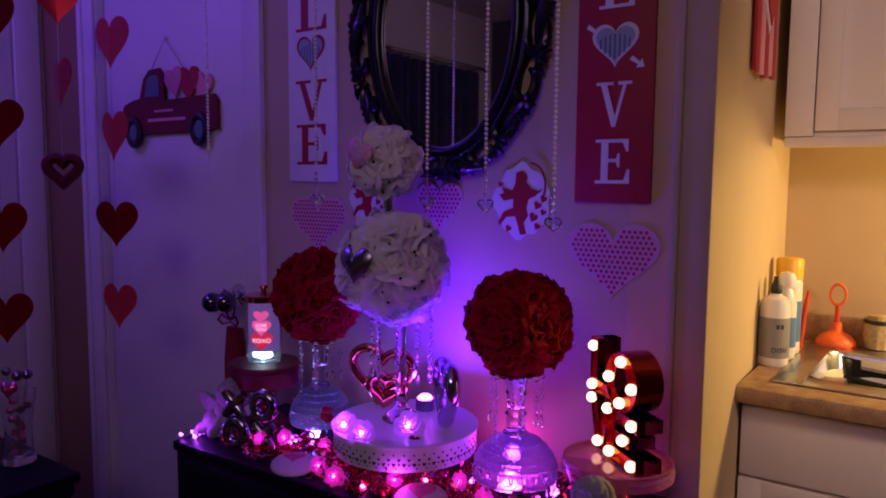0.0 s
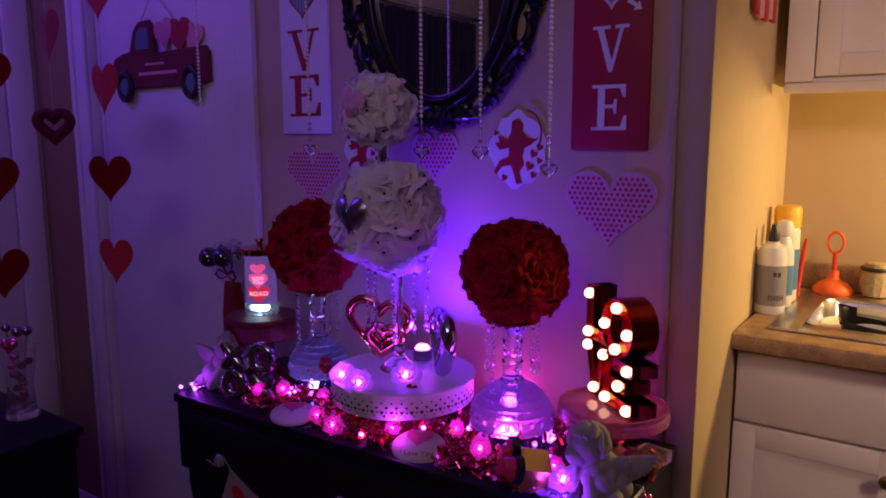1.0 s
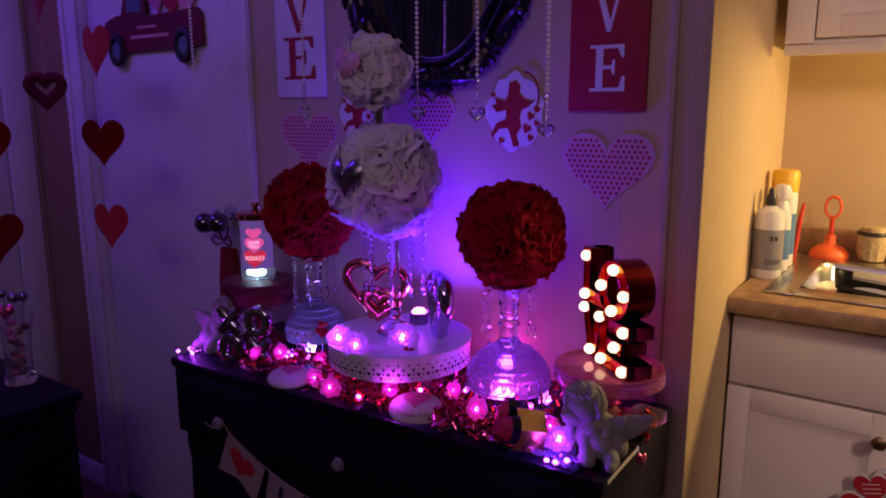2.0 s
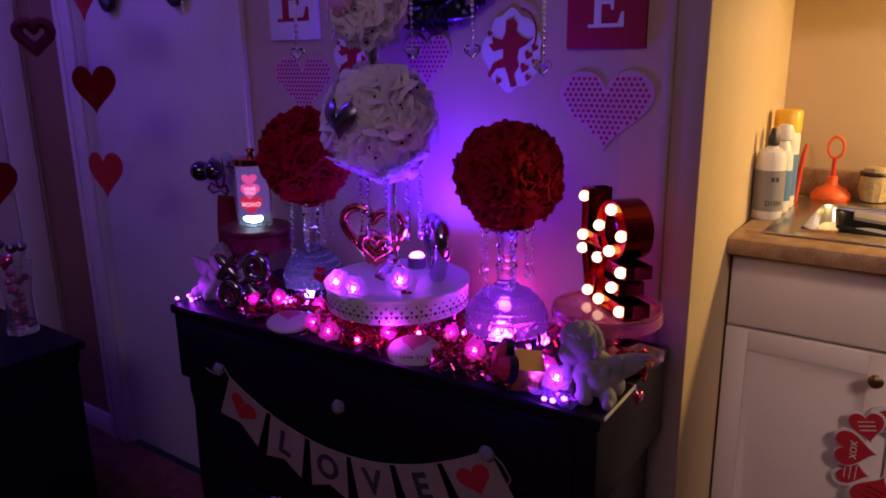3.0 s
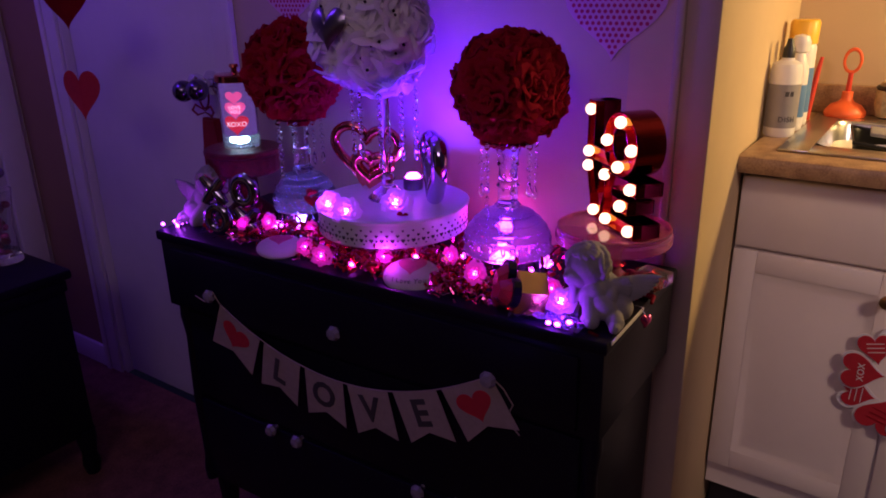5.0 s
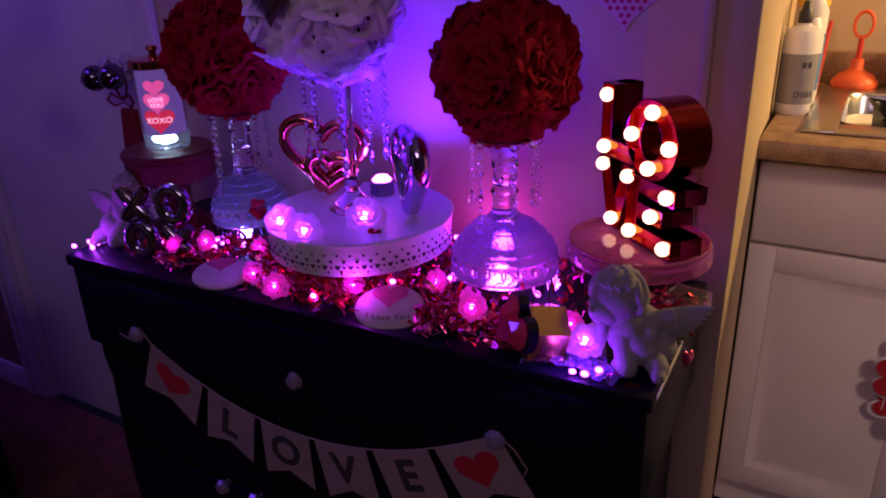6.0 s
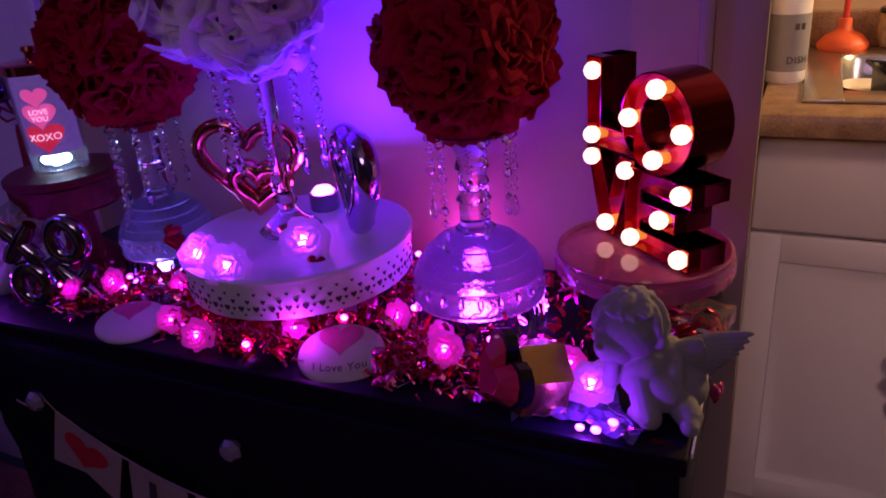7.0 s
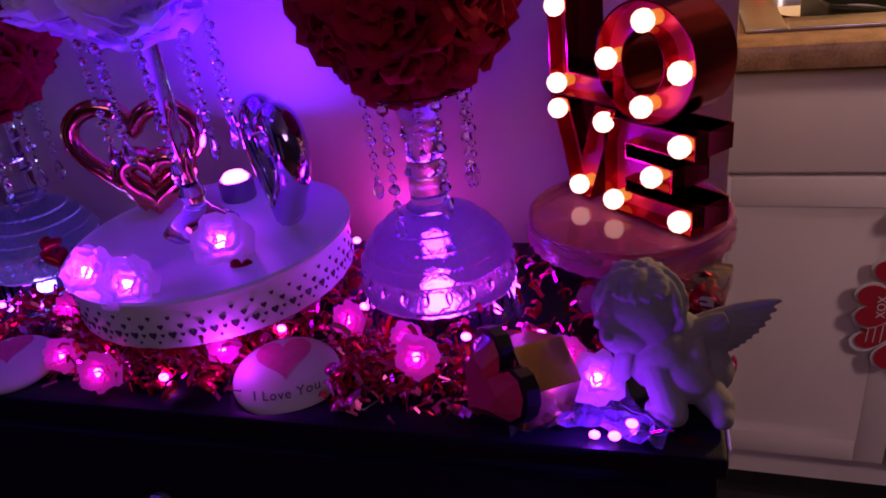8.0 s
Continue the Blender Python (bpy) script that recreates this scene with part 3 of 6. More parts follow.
# paper heart wreath on the cabinet doors
wr = thing("heart_wreath", "wreath of red and white glitter hearts on the cabinet doors", "wreath", (0.382, FY - 0.004, 0.462))
wr.scale = (0.86, 0.86, 0.86)
for i in range(10):
    a = radians(100 + 36 * i)
    rad = 0.100 + 0.012 * (i % 2)
    s = (0.112, 0.086, 0.104, 0.094)[i % 4]
    cx, cz = rad * math.cos(a), rad * math.sin(a)
    tilt = pose(cx, -0.0045 * (i % 3) - 0.006, cz, 0, math.degrees(-a) + 100 + 40 * (i % 2) - 20, 0)
    part("heart", prism(heart(s), 0.002, m=tilt.copy()), M_WHITESIGN, wr)
    part("heart", prism(heart(s * (0.78 if i % 3 == 0 else 0.90)), 0.002, m=tilt @ pose(0, -0.003, 0)), M_REDPAPER, wr)
    if i == 2:
        b = lettering("XOX", 0.022, 0.0004)
        bmesh.ops.transform(b, matrix=tilt @ pose(0, -0.0042, 0.004), verts=b.verts)
        part("print", b, M_WHITESIGN, wr, "white printed letters")
    else:
        for k in range(3):
            part("stripe", prism([(-s * 0.22, -0.001), (s * 0.22, -0.001), (s * 0.22, 0.001), (-s * 0.22, 0.001)], 0.0006, m=tilt @ pose(0, -0.0042, 0.006 + s * 0.13 * (k - 1))), M_WHITESIGN if i % 2 else M_REDFOIL, wr)

# heart plaque on the return wall
M_PINKPAPER = mat("pink_paper", (0.75, 0.30, 0.36), 0.6, vary=0.12)
hp = thing("heart_plaque", "red and pink slatted plaque with a white heart", "plaque", (0.0110, 0.440, 1.732), (0, 0, 87))
for k in range(5):
    x = -0.062 + 0.031 * k
    part("slat", box(x - 0.0145, x + 0.0145, -0.008 - 0.0008 * (k % 2), 0.0, -0.140 - 0.004 * (k % 3), 0.14 + 0.01 * (k % 2), 0.002), (M_REDPAPER, M_PINKPAPER, M_REDPAPER, M_PINKPAPER, M_REDPAPER)[k], hp)
part("heart", prism(heart(0.085, 0.11), 0.003, m=pose(0, -0.0125, 0.0)), M_WHITESIGN, hp)
part("heart", prism(heart(0.058, 0.076), 0.003, m=pose(0, -0.0165, 0.0)), M_REDPAPER, hp)


# the kitchen run follows the wall, which is a little out of square
for o in list(scene.objects):
    if o.parent is None and o.type == "EMPTY" and o.name.split(".")[0] in KITCHEN:
        o.location.x += -0.028

# ---- on the wall ----
def love_sign(x, z0, z1, width, panel, ink, zs, label):
    s = thing("love_sign", label, "wall sign", (x, 0, 0), group="love signs")
    part("panel", box(-width / 2, width / 2, -0.010, -0.001, z0, z1, 0.0015), panel, s)
    for letter, z in zip("LHVE", zs):
        if letter == "H":
            part("heart", prism(heart(width * 0.60, width * 0.53), 0.0012, m=pose(0, -0.0112, z)), ink, s)
            part("heart_field", prism(heart(width * 0.50, width * 0.43), 0.0012, m=pose(0, -0.0124, z + 0.001)), M_TEAL, s)
            for k in range(-3, 4):
                h = 0.115 * (1 - (k / 4.6) ** 2) * width * 1.6
                xx = k * width * 0.062
                part("stripe", box(xx - 0.0016, xx + 0.0016, -0.0134, -0.0125, z - h * 0.9 + abs(k) * 0.003, z + h * 0.75), M_TEALDK, s)
            if ink is M_WHITESIGN:
                for sx, sz, a in ((-0.042, 0.030, 35), (0.042, -0.032, 35)):
                    part("arrow", prism([(-0.014, -0.004), (0.004, -0.003), (0.004, -0.009), (0.016, 0), (0.004, 0.009), (0.004, 0.003), (-0.014, 0.004)], 0.001, m=pose(sx, -0.0110, z + sz, 0, a, 0)), ink, s)
        else:
            h = 0.080 if ink is M_WHITESIGN else 0.096
            part("letter", prism(serif(letter, width * (0.46 if ink is M_WHITESIGN else 0.66), h), 0.0012, m=pose(0, -0.0112, z)), ink, s, "slab-serif letter " + letter)
    return s


on_wall(love_sign(-0.9356, 1.3507, 1.850, 0.157, M_WHITESIGN, M_REDSIGN, (1.757, 1.656, 1.545, 1.440), "white wall sign with red letters spelling love"))
on_wall(love_sign(-0.1685, 1.319, 1.905, 0.146, M_REDSIGN, M_WHITESIGN, (1.706, 1.600, 1.496, 1.394), "red wall sign with white letters spelling love"))


def mirror():
    cx, cz, ia, ib = -0.544, 1.6745, 0.162, 0.250
    m = thing("wall_mirror", "oval mirror in a black carved baroque frame", "mirror", (cx, 0, cz))

    def at(t, e, y):
        """A point of the frame: e runs from 0 at the glass to 1 at the outer edge, wider at the sides."""
        w_ = e * (0.062 + 0.032 * abs(math.cos(t)) ** 1.5)
        return ((ia + w_) * math.cos(t), y, (ib + w_) * math.sin(t))

    part("glass", prism(ellipse(ia + 0.004, ib + 0.004, 64), 0.004, m=pose(0, -0.012, 0)), M_MIRROR, m, "silvered mirror glass", smooth=False)
    part("backing", prism(ellipse(ia + 0.02, ib + 0.02, 48), 0.006, m=pose(0, -0.0075, 0)), M_BLACK, m)
    n = 120
    ts = [2 * math.pi * k / n for k in range(n)]
    part("inner_moulding", tube([at(t, 0.17, -0.016) for t in ts], 0.0125, 12, closed=True), M_BLACKLACQ, m)
    part("bead_moulding", tube([at(t, 0.38, -0.016) for t in ts], 0.0075, 8, closed=True), M_BLACKLACQ, m)
    part("outer_rib", tube([at(t, 0.80 + 0.09 * math.sin(10 * t), -0.016 - 0.005 * math.cos(10 * t)) for t in ts], 0.0105, 9, closed=True, taper=[1 + 0.35 * math.cos(10 * t) for t in ts]), M_BLACKLACQ, m)
    # carved ground next to the glass
    b = bmesh.new()
    rows = []
    for t in ts:
        rows.append([b.verts.new(at(t, e, y)) for e, y in ((0.16, -0.004), (0.16, -0.014), (0.36, -0.012), (0.47 + 0.05 * math.sin(20 * t), -0.011), (0.48 + 0.05 * math.sin(20 * t), -0.004))])
    for r0, r1 in zip(rows, rows[1:] + rows[:1]):
        for j in range(5):
            b.faces.new((r0[j], r1[j], r1[(j + 1) % 5], r0[(j + 1) % 5]))
    part("carved_ground", b, M_BLACKLACQ, m)
    # acanthus leaves, scrolls and struts of the openwork, in turn round the frame
    rnd = random.Random(4)
    N = 20
    for k in range(N):
        t0 = 2 * math.pi * (k + 0.5) / N
        way = 1 if math.cos(t0) > 0 else -1
        pts, tap = [], []
        for i in range(15):
            a = i / 14
            pts.append(at(t0 + way * (0.13 * math.cos(a * 4.6) * (1 - 0.55 * a)), 0.62 + 0.30 * math.sin(a * 4.6) * (1 - 0.45 * a), -0.016 - 0.010 * a))
            tap.append(0.7 + 0.6 * math.sin(a * 3.1))
        part("scroll", tube(pts, 0.0078, 8, taper=tap), M_BLACKLACQ, m)
        part("strut", tube([at(t0 - way * 0.10, 0.34, -0.013), at(t0 - way * 0.05, 0.55, -0.018), at(t0 - way * 0.09, 0.80, -0.016)], 0.008, 8, taper=[1.1, 0.8, 1.2]), M_BLACKLACQ, m)
        b = bmesh.new()
        for j in range(5):
            sp = (j - 2) * 0.052
            ln = rnd.uniform(0.24, 0.34) * (1 - 0.12 * abs(j - 2))
            tube([at(t0 - way * 0.12 + sp * (0.3 + q), 0.78 + ln * q, -0.018 - 0.008 * math.sin(q * 3)) for q in (0, 0.25, 0.5, 0.75, 1)], 0.0062, 7, b, taper=[0.7, 1.2, 1.25, 0.9, 0.3])
        part("leaf", b, M_BLACKLACQ, m)
    # crest at the foot
    for q in range(-4, 5):
        part("crest_leaf", tube([(q * 0.008 + 0.02, -0.018, -0.268), (q * 0.015 + 0.02, -0.028, -0.294), (q * 0.022 + 0.02, -0.022, -0.318 + abs(q) * 0.006)], 0.0095, 8, taper=[0.8, 1.15, 0.35]), M_BLACKLACQ, m)
    for sgn in (-1, 1):
        part("crest_scroll", tube([(0.02 + sgn * (0.03 + 0.022 * math.cos(a) * (1 - a / 8)), -0.026, -0.292 + 0.018 * math.sin(a)) for a in [0.35 * i for i in range(15)]], 0.0075, 8), M_BLACKLACQ, m)
    return m


on_wall(mirror())

M_DOTPAPER = mat("pale_pink_card", (0.64, 0.36, 0.48), 0.6, vary=0.06)
M_DOTS = mat("crimson_dots", (0.46, 0.012, 0.09), 0.6, vary=0.1)


def inside(x, z, outline):
    r = False
    for (x0, z0), (x1, z1) in zip(outline, outline[1:] + outline[:1]):
        if (z0 > z) != (z1 > z) and x < (x1 - x0) * (z - z0) / (z1 - z0) + x0:
            r = not r
    return r


for hx, hz, hw, hh, card in ((-0.9224, 1.246, 0.190, 0.138, 0), (-0.5585, 1.299, 0.120, 0.106, 0), (-0.165, 1.210, 0.180, 0.142, 0)):
    h = on_wall(thing("dotted_heart", "pale pink card heart with crimson polka dots on the wall", "heart decoration", (hx, -0.001, hz), group="dotted wall hearts"))
    o = heart(hw, hh)
    part("card", prism(o, 0.002, m=pose(0, -0.002, 0)), M_DOTPAPER, h)
    b = bmesh.new()
    inner = [(x * 0.93, z * 0.93) for x, z in o]
    step = 0.0105
    for iz in range(-8, 9):
        for ix in range(-10, 11):
            x, z = (ix + 0.5 * (iz % 2)) * step, iz * step * 0.9
            if inside(x, z, inner):
                prism(ellipse(0.0034, 0.0034, 8, x, z), 0.0006, b, pose(0, -0.0026, 0))
    tagged(part("dot", b, M_DOTS, h), kind="stuff")


def cutout(x, z, s):
    c = thing("cupid_cutout", "white card cutout with a plain red figure shape and small hearts", "wall decoration", (x, -0.001, z), group="card cutouts")
    part("card", prism([(a * (1 + 0.10 * math.sin(7 * k)), b * (1 + 0.08 * math.cos(5 * k))) for k, (a, b) in enumerate(ellipse(0.056 * s, 0.068 * s, 40))], 0.002, m=pose(0, -0.002, 0)), M_WHITESIGN, c)
    fig = [(-0.010, 0.052), (0.004, 0.056), (0.013, 0.046), (0.011, 0.034), (0.022, 0.024), (0.040, 0.018), (0.044, 0.024), (0.030, 0.010), (0.016, 0.004), (0.012, -0.012), (0.016, -0.026),
           (0.006, -0.040), (0.012, -0.060), (0.000, -0.062), (-0.006, -0.042), (-0.012, -0.028), (-0.030, -0.030), (-0.044, -0.046), (-0.048, -0.040), (-0.036, -0.020), (-0.016, -0.012),
           (-0.016, 0.004), (-0.036, 0.000), (-0.046, 0.012), (-0.036, 0.014), (-0.040, 0.026), (-0.018, 0.020), (-0.012, 0.032)]
    part("figure", prism([(a * s, b * s) for a, b in fig], 0.001, m=pose(0, -0.0032, 0)), M_REDSIGN, c)
    part("bow", tube([((0.020 + 0.030 * math.sin(q)) * s, -0.004, (0.030 + 0.040 * math.cos(q)) * s) for q in [0.0 + 0.17 * k for k in range(14)]], 0.0016 * s, 6), M_REDSIGN, c)
    for a, b, w_ in ((0.034, -0.008, 0.016), (0.046, 0.004, 0.014), (0.026, -0.030, 0.018), (0.034, -0.046, 0.013), (-0.026, -0.052, 0.013), (-0.044, 0.030, 0.011), (0.046, -0.020, 0.012)):
        part("small_heart", prism(heart(w_ * s, None, 18), 0.001, m=pose(a * s, -0.0032, b * s, 0, 25, 0)), M_REDSIGN, c)
    return c


on_wall(cutout(-0.3595, 1.317, 1.08))
on_wall(cutout(-0.763, 1.313, 0.92))


M_TRUCKRED = mat("maroon_wood_paint", (0.16, 0.010, 0.022), 0.6, vary=0.2, scale=40, bump=0.15)


def truck():
    t = thing("truck_sign", "dark red wooden pickup truck sign hanging on the white door", "wall sign", (-1.5546, 0.012, 1.5377))
    t.scale = (1.14, 1, 1.12)
    body = [(-0.205, -0.035), (-0.205, 0.010), (-0.190, 0.035), (-0.150, 0.046), (-0.118, 0.050), (-0.100, 0.100), (-0.075, 0.122), (-0.030, 0.124), (-0.012, 0.105), (-0.008, 0.040),
            (0.190, 0.046), (0.205, 0.030), (0.205, -0.040), (0.170, -0.046), (-0.170, -0.046)]
    part("body", prism(body, 0.010, m=pose(0, 0, 0), bevel=0.0015), M_TRUCKRED, t)
    part("cab_window", prism([(-0.092, 0.052), (-0.082, 0.094), (-0.066, 0.106), (-0.036, 0.106), (-0.030, 0.096), (-0.028, 0.052)], 0.001, m=pose(0, -0.0012, 0)), M_TEALDK, t)
    for x in (-0.140, 0.140):
        w_ = tube([(x + 0.026 * math.cos(a), -0.004, -0.040 + 0.034 * math.sin(a)) for a in [k * math.pi / 14 for k in range(28)]], 0.009, 8, closed=True)
        tyre = part("wheel", w_, M_DARKPLASTIC, t, "dark wheel with a pale hub")
        part("hub", prism(ellipse(0.017, 0.022, 20), 0.002, m=pose(x, -0.007, -0.040)), M_TEALDK, tyre)
    for k, (hx, hz, s) in enumerate(((0.030, 0.080, 0.075), (0.090, 0.072, 0.085), (0.145, 0.062, 0.070))):
        part("heart", prism(heart(s, s * 1.1), 0.006, m=pose(hx, 0.003 + 0.0005 * k, hz, 0, 12 * (k - 1), 0)), (M_PINKPAPER, M_REDPAPER, M_PINKPAPER)[k], t)
    part("lettering_bar", box(-0.080, 0.080, -0.0012, -0.0002, -0.014, -0.006), M_PINKPAPER, t)
    part("lettering_bar", box(-0.050, 0.030, -0.0012, -0.0002, 0.010, 0.016), M_PINKPAPER, t)
    part("cord", tube([(-0.065, 0.004, 0.122), (-0.004, 0.004, 0.196), (0.070, 0.004, 0.118)], 0.0014, 6), M_STONE, t)
    part("nail", lathe([(0, -0.014), (0.005, -0.014), (0.005, 0.0), (0, 0.0)], 10, m=pose(-0.004, 0.003, 0.198, 90, 0, 0)), M_CHROME, t)
    return t


on_wall(truck())

# ribbon and hanger on the door knob
M_RIBBON = mat("dark_red_ribbon", (0.25, 0.010, 0.020), 0.5, vary=0.2, scale=60)
M_SMOKE = mat("smoked_mirror_glass", (0.16, 0.14, 0.20), 0.12, 1.0, vary=0.1)
kh = on_wall(thing("knob_hanger", "dark red ribbon, mirrored baubles and padded hanger on the door knob", "door hanger", (-1.256, -0.008, 1.0)))
part("loop", tube([(0.020 * math.cos(a), 0, 0.012 + 0.036 * math.sin(a)) for a in [k * math.pi / 10 for k in range(20)]], 0.003, 6, closed=True), M_RIBBON, kh)
for s in (-1, 1):
    part("bow_loop", tube([(0, 0, -0.03), (s * 0.03, -0.006, -0.015), (s * 0.042, -0.008, -0.03), (s * 0.028, -0.004, -0.042), (0, 0, -0.034)], 0.003, 6, taper=[0.5, 1, 1.2, 1, 0.5]), M_RIBBON, kh)
for dx, dz in ((-0.008, 0.026), (0.048, 0.032)):
    part("bauble", ball(0.027, (dx, -0.052, dz), sub=3), M_SMOKE, kh, "dark mirrored bauble")
part("pad", prism([(-0.022, -0.05), (0.030, -0.05), (0.042, -0.15), (0.048, -0.24), (-0.034, -0.24), (-0.034, -0.14)], 0.018, bevel=0.005), M_RIBBON, kh)


# ---- flowers ----
def rose_mesh(name, material, petals=((3, 0.10, 0.30, 1.00), (4, 0.26, 0.60, 0.92), (5, 0.40, 0.98, 0.62)), seed=1, ruffle=0.10):
    """One open rose of unit radius that looks along +z, from curled petals."""
    rnd = random.Random(seed)
    b = bmesh.new()
    for ring, (n, r0, r1, h) in enumerate(petals):
        for k in range(n):
            a0 = 2 * math.pi * (k + 0.5 * ring) / n + rnd.uniform(-0.2, 0.2)
            half = 1.25 * math.pi / n + 0.12
            tip = rnd.uniform(0.9, 1.1)
            grid = []
            for v in range(7):
                q = v / 6
                row = []
                for u in range(7):
                    s = u / 3 - 1
                    wv = half * (0.55 + 0.45 * math.sin(min(1, q * 1.1) * 1.6))
                    rr = (r0 + (r1 * tip - r0) * q ** 1.4) * (1 - 0.20 * q * s * s) + ruffle * q * math.sin(5 * s + k)
                    zz = h * (1 - 0.22 * q * s * s) * math.sin(min(1.0, q * 1.05) * 1.75) + ruffle * 0.6 * q * math.cos(4 * s + 2 * k)
                    a = a0 + s * wv
                    row.append(b.verts.new((rr * math.cos(a), rr * math.sin(a), zz - 0.35) if v else (0, 0, -0.45)))
                grid.append(row)
            for p, q_ in zip(grid, grid[1:]):
                for u in range(6):
                    b.faces.new((p[u], p[u + 1], q_[u + 1], q_[u]))
    bmesh.ops.remove_doubles(b, verts=b.verts, dist=1e-5)
    return mesh_of(name, b, material, crease=170)


RED_ROSES = [rose_mesh("red_rose", M_REDPETAL, ((4, 0.10, 0.36, 1.20), (5, 0.26, 0.74, 1.22), (6, 0.40, 1.12, 1.05)), seed=s, ruffle=0.15) for s in (1, 2, 3)]
WHITE_ROSES = [rose_mesh("white_rose", M_WHITEPETAL, ((3, 0.08, 0.40, 0.98), (4, 0.30, 0.80, 0.98), (5, 0.50, 1.20, 0.84)), seed=s, ruffle=0.13) for s in (4, 5, 6)]


def flower_ball(name, label, loc, r, n, size, meshes, core, seed, group=""):
    """A ball covered with roses, each its own piece."""
    rnd = random.Random(seed)
    t = thing(name, label, "flower ball", loc, group=group)
    part("core", ball(r * 0.93, sub=3), core, t)
    for k in range(n):
        z = 1 - 2 * (k + 0.5) / n
        a = k * 2.39996 + rnd.uniform(-0.15, 0.15)
        d = Vector((math.sqrt(1 - z * z) * math.cos(a), math.sqrt(1 - z * z) * math.sin(a), z))
        ob = part("rose", meshes[k % len(meshes)], None, t)
        q = d.to_track_quat("Z", "Y").to_matrix().to_4x4() @ pose(0, 0, 0, rnd.uniform(-14, 14), rnd.uniform(-14, 14), rnd.uniform(0, 360))
        s = size * rnd.uniform(0.88, 1.14)
        ob.matrix_basis = Matrix.Translation(d * (r - 0.62 * size)) @ q @ Matrix.Scale(s, 4)
    return t


RBALL, LBALL = (-0.296, -0.114, 1.099), (-0.812, -0.112, 1.098)
flower_ball("red_rose_ball", "red fabric rose ball on a crystal candlestick", RBALL, 0.0865, 40, 0.0375, RED_ROSES, M_REDPETAL, 1, "red rose balls")
flower_ball("red_rose_ball", "red fabric rose ball on a crystal candlestick behind the lamp", LBALL, 0.089, 40, 0.0385, RED_ROSES, M_REDPETAL, 2, "red rose balls")
WB, WS = (-0.570, -0.143, 1.184), (-0.590, -0.143, 1.393)
flower_ball("white_rose_ball", "large ivory foam rose ball over the cake stand", WB, 0.106, 46, 0.046, WHITE_ROSES, M_WHITEPETAL, 3, "white rose balls")
flower_ball("white_rose_ball", "small ivory foam rose ball at the top", WS, 0.067, 24, 0.038, WHITE_ROSES, M_WHITEPETAL, 4, "white rose balls")


def on_ball(c, r, toward, name, label, bm, material, lean=0):
    """Pins a flat ornament on a ball's side that looks the given way."""
    d = Vector(toward).normalized()
    t = thing(name, label, "heart ornament", group="heart ornaments")
    x = Vector((-d.y, d.x, 0)).normalized()
    m = Matrix((x, -d, x.cross(-d))).transposed().to_4x4()
    t.matrix_basis = Matrix.Translation(Vector(c) + d * r) @ m @ pose(0, 0, 0, 0, lean, 0)
    part("heart", bm, material, t)
    return t


def puffed_heart(w, h, thick):
    """A domed heart facing -y."""
    b = bmesh.new()
    o = heart(w, h, 40)
    rows = [[b.verts.new((x * k, -thick * (1 - k ** 3), z * k)) for x, z in o] for k in (1.0, 0.85, 0.6, 0.3)]
    for p, q in zip(rows, rows[1:]):
        for i in range(40):
            b.faces.new((p[i], p[(i + 1) % 40], q[(i + 1) % 40], q[i]))
    b.faces.new(rows[-1])
    b.faces.new(rows[0])
    return b


M_SILVER = mat("silver_foil", (0.30, 0.27, 0.34), 0.28, 1.0, vary=0.15)
M_PINKGLIT = mat("pink_glitter", (0.75, 0.40, 0.48), 0.4, 0.3, vary=0.4, scale=600, bump=0.6, bscale=800)
on_ball(WB, 0.113, (0.0, -1.0, 0.10), "silver_heart", "shiny silver heart pinned on the ivory ball", puffed_heart(0.078, 0.072, 0.010), M_SILVER, 0)
on_ball(WS, 0.074, (-0.12, -0.95, 0.10), "pink_heart", "pink glitter heart pinned on the small ivory ball", puffed_heart(0.076, 0.066, 0.008), M_PINKGLIT, 18)
# dark pin heads scattered on the white balls
rnd = random.Random(8)
M_PIN = mat("black_pin_head", (0.03, 0.02, 0.03), 0.2, vary=0)
for c, r, n in ((WB, 0.110, 22), (WS, 0.071, 9)):
    for k in range(n):
        d = Vector((rnd.gauss(0.25, 0.6), rnd.gauss(-0.8, 0.5), rnd.gauss(0.2, 0.5))).normalized()
        p = thing("pin", "small black-headed pin in the ivory flowers", "pin", tuple(Vector(c) + d * r), group="pins")
        part("head", ball(0.0032, sub=1), M_PIN, p)


# ---- crystal candlesticks ----
BEAD = None


def bead_string(parent, x, y, z0, z1, seed=0):
    """A hanging string of faceted beads with a long drop at its end."""
    prof, z, k = [(0, z0 + 0.006)], z0, 0
    while z > z1 + 0.024:
        r = 0.0042 if k % 3 else 0.0058
        prof += [(0.0006, z + r), (r * 0.75, z + r * 0.55), (r, z), (r * 0.75, z - r * 0.55), (0.0006, z - r)]
        z -= 2 * r + 0.003
        k += 1
    prof += [(0.0006, z1 + 0.024), (0, z1 + 0.024)]
    s = part("bead_string", lathe(prof, 7, m=pose(x, y, 0)), M_GLASS, parent, smooth=False)
    part("drop", lathe([(0, 0), (0.0045, 0.006), (0.0055, 0.012), (0.003, 0.022), (0.0008, 0.026), (0, 0.026)], 8, m=pose(x, y, z1)), M_GLASS, s, smooth=False)


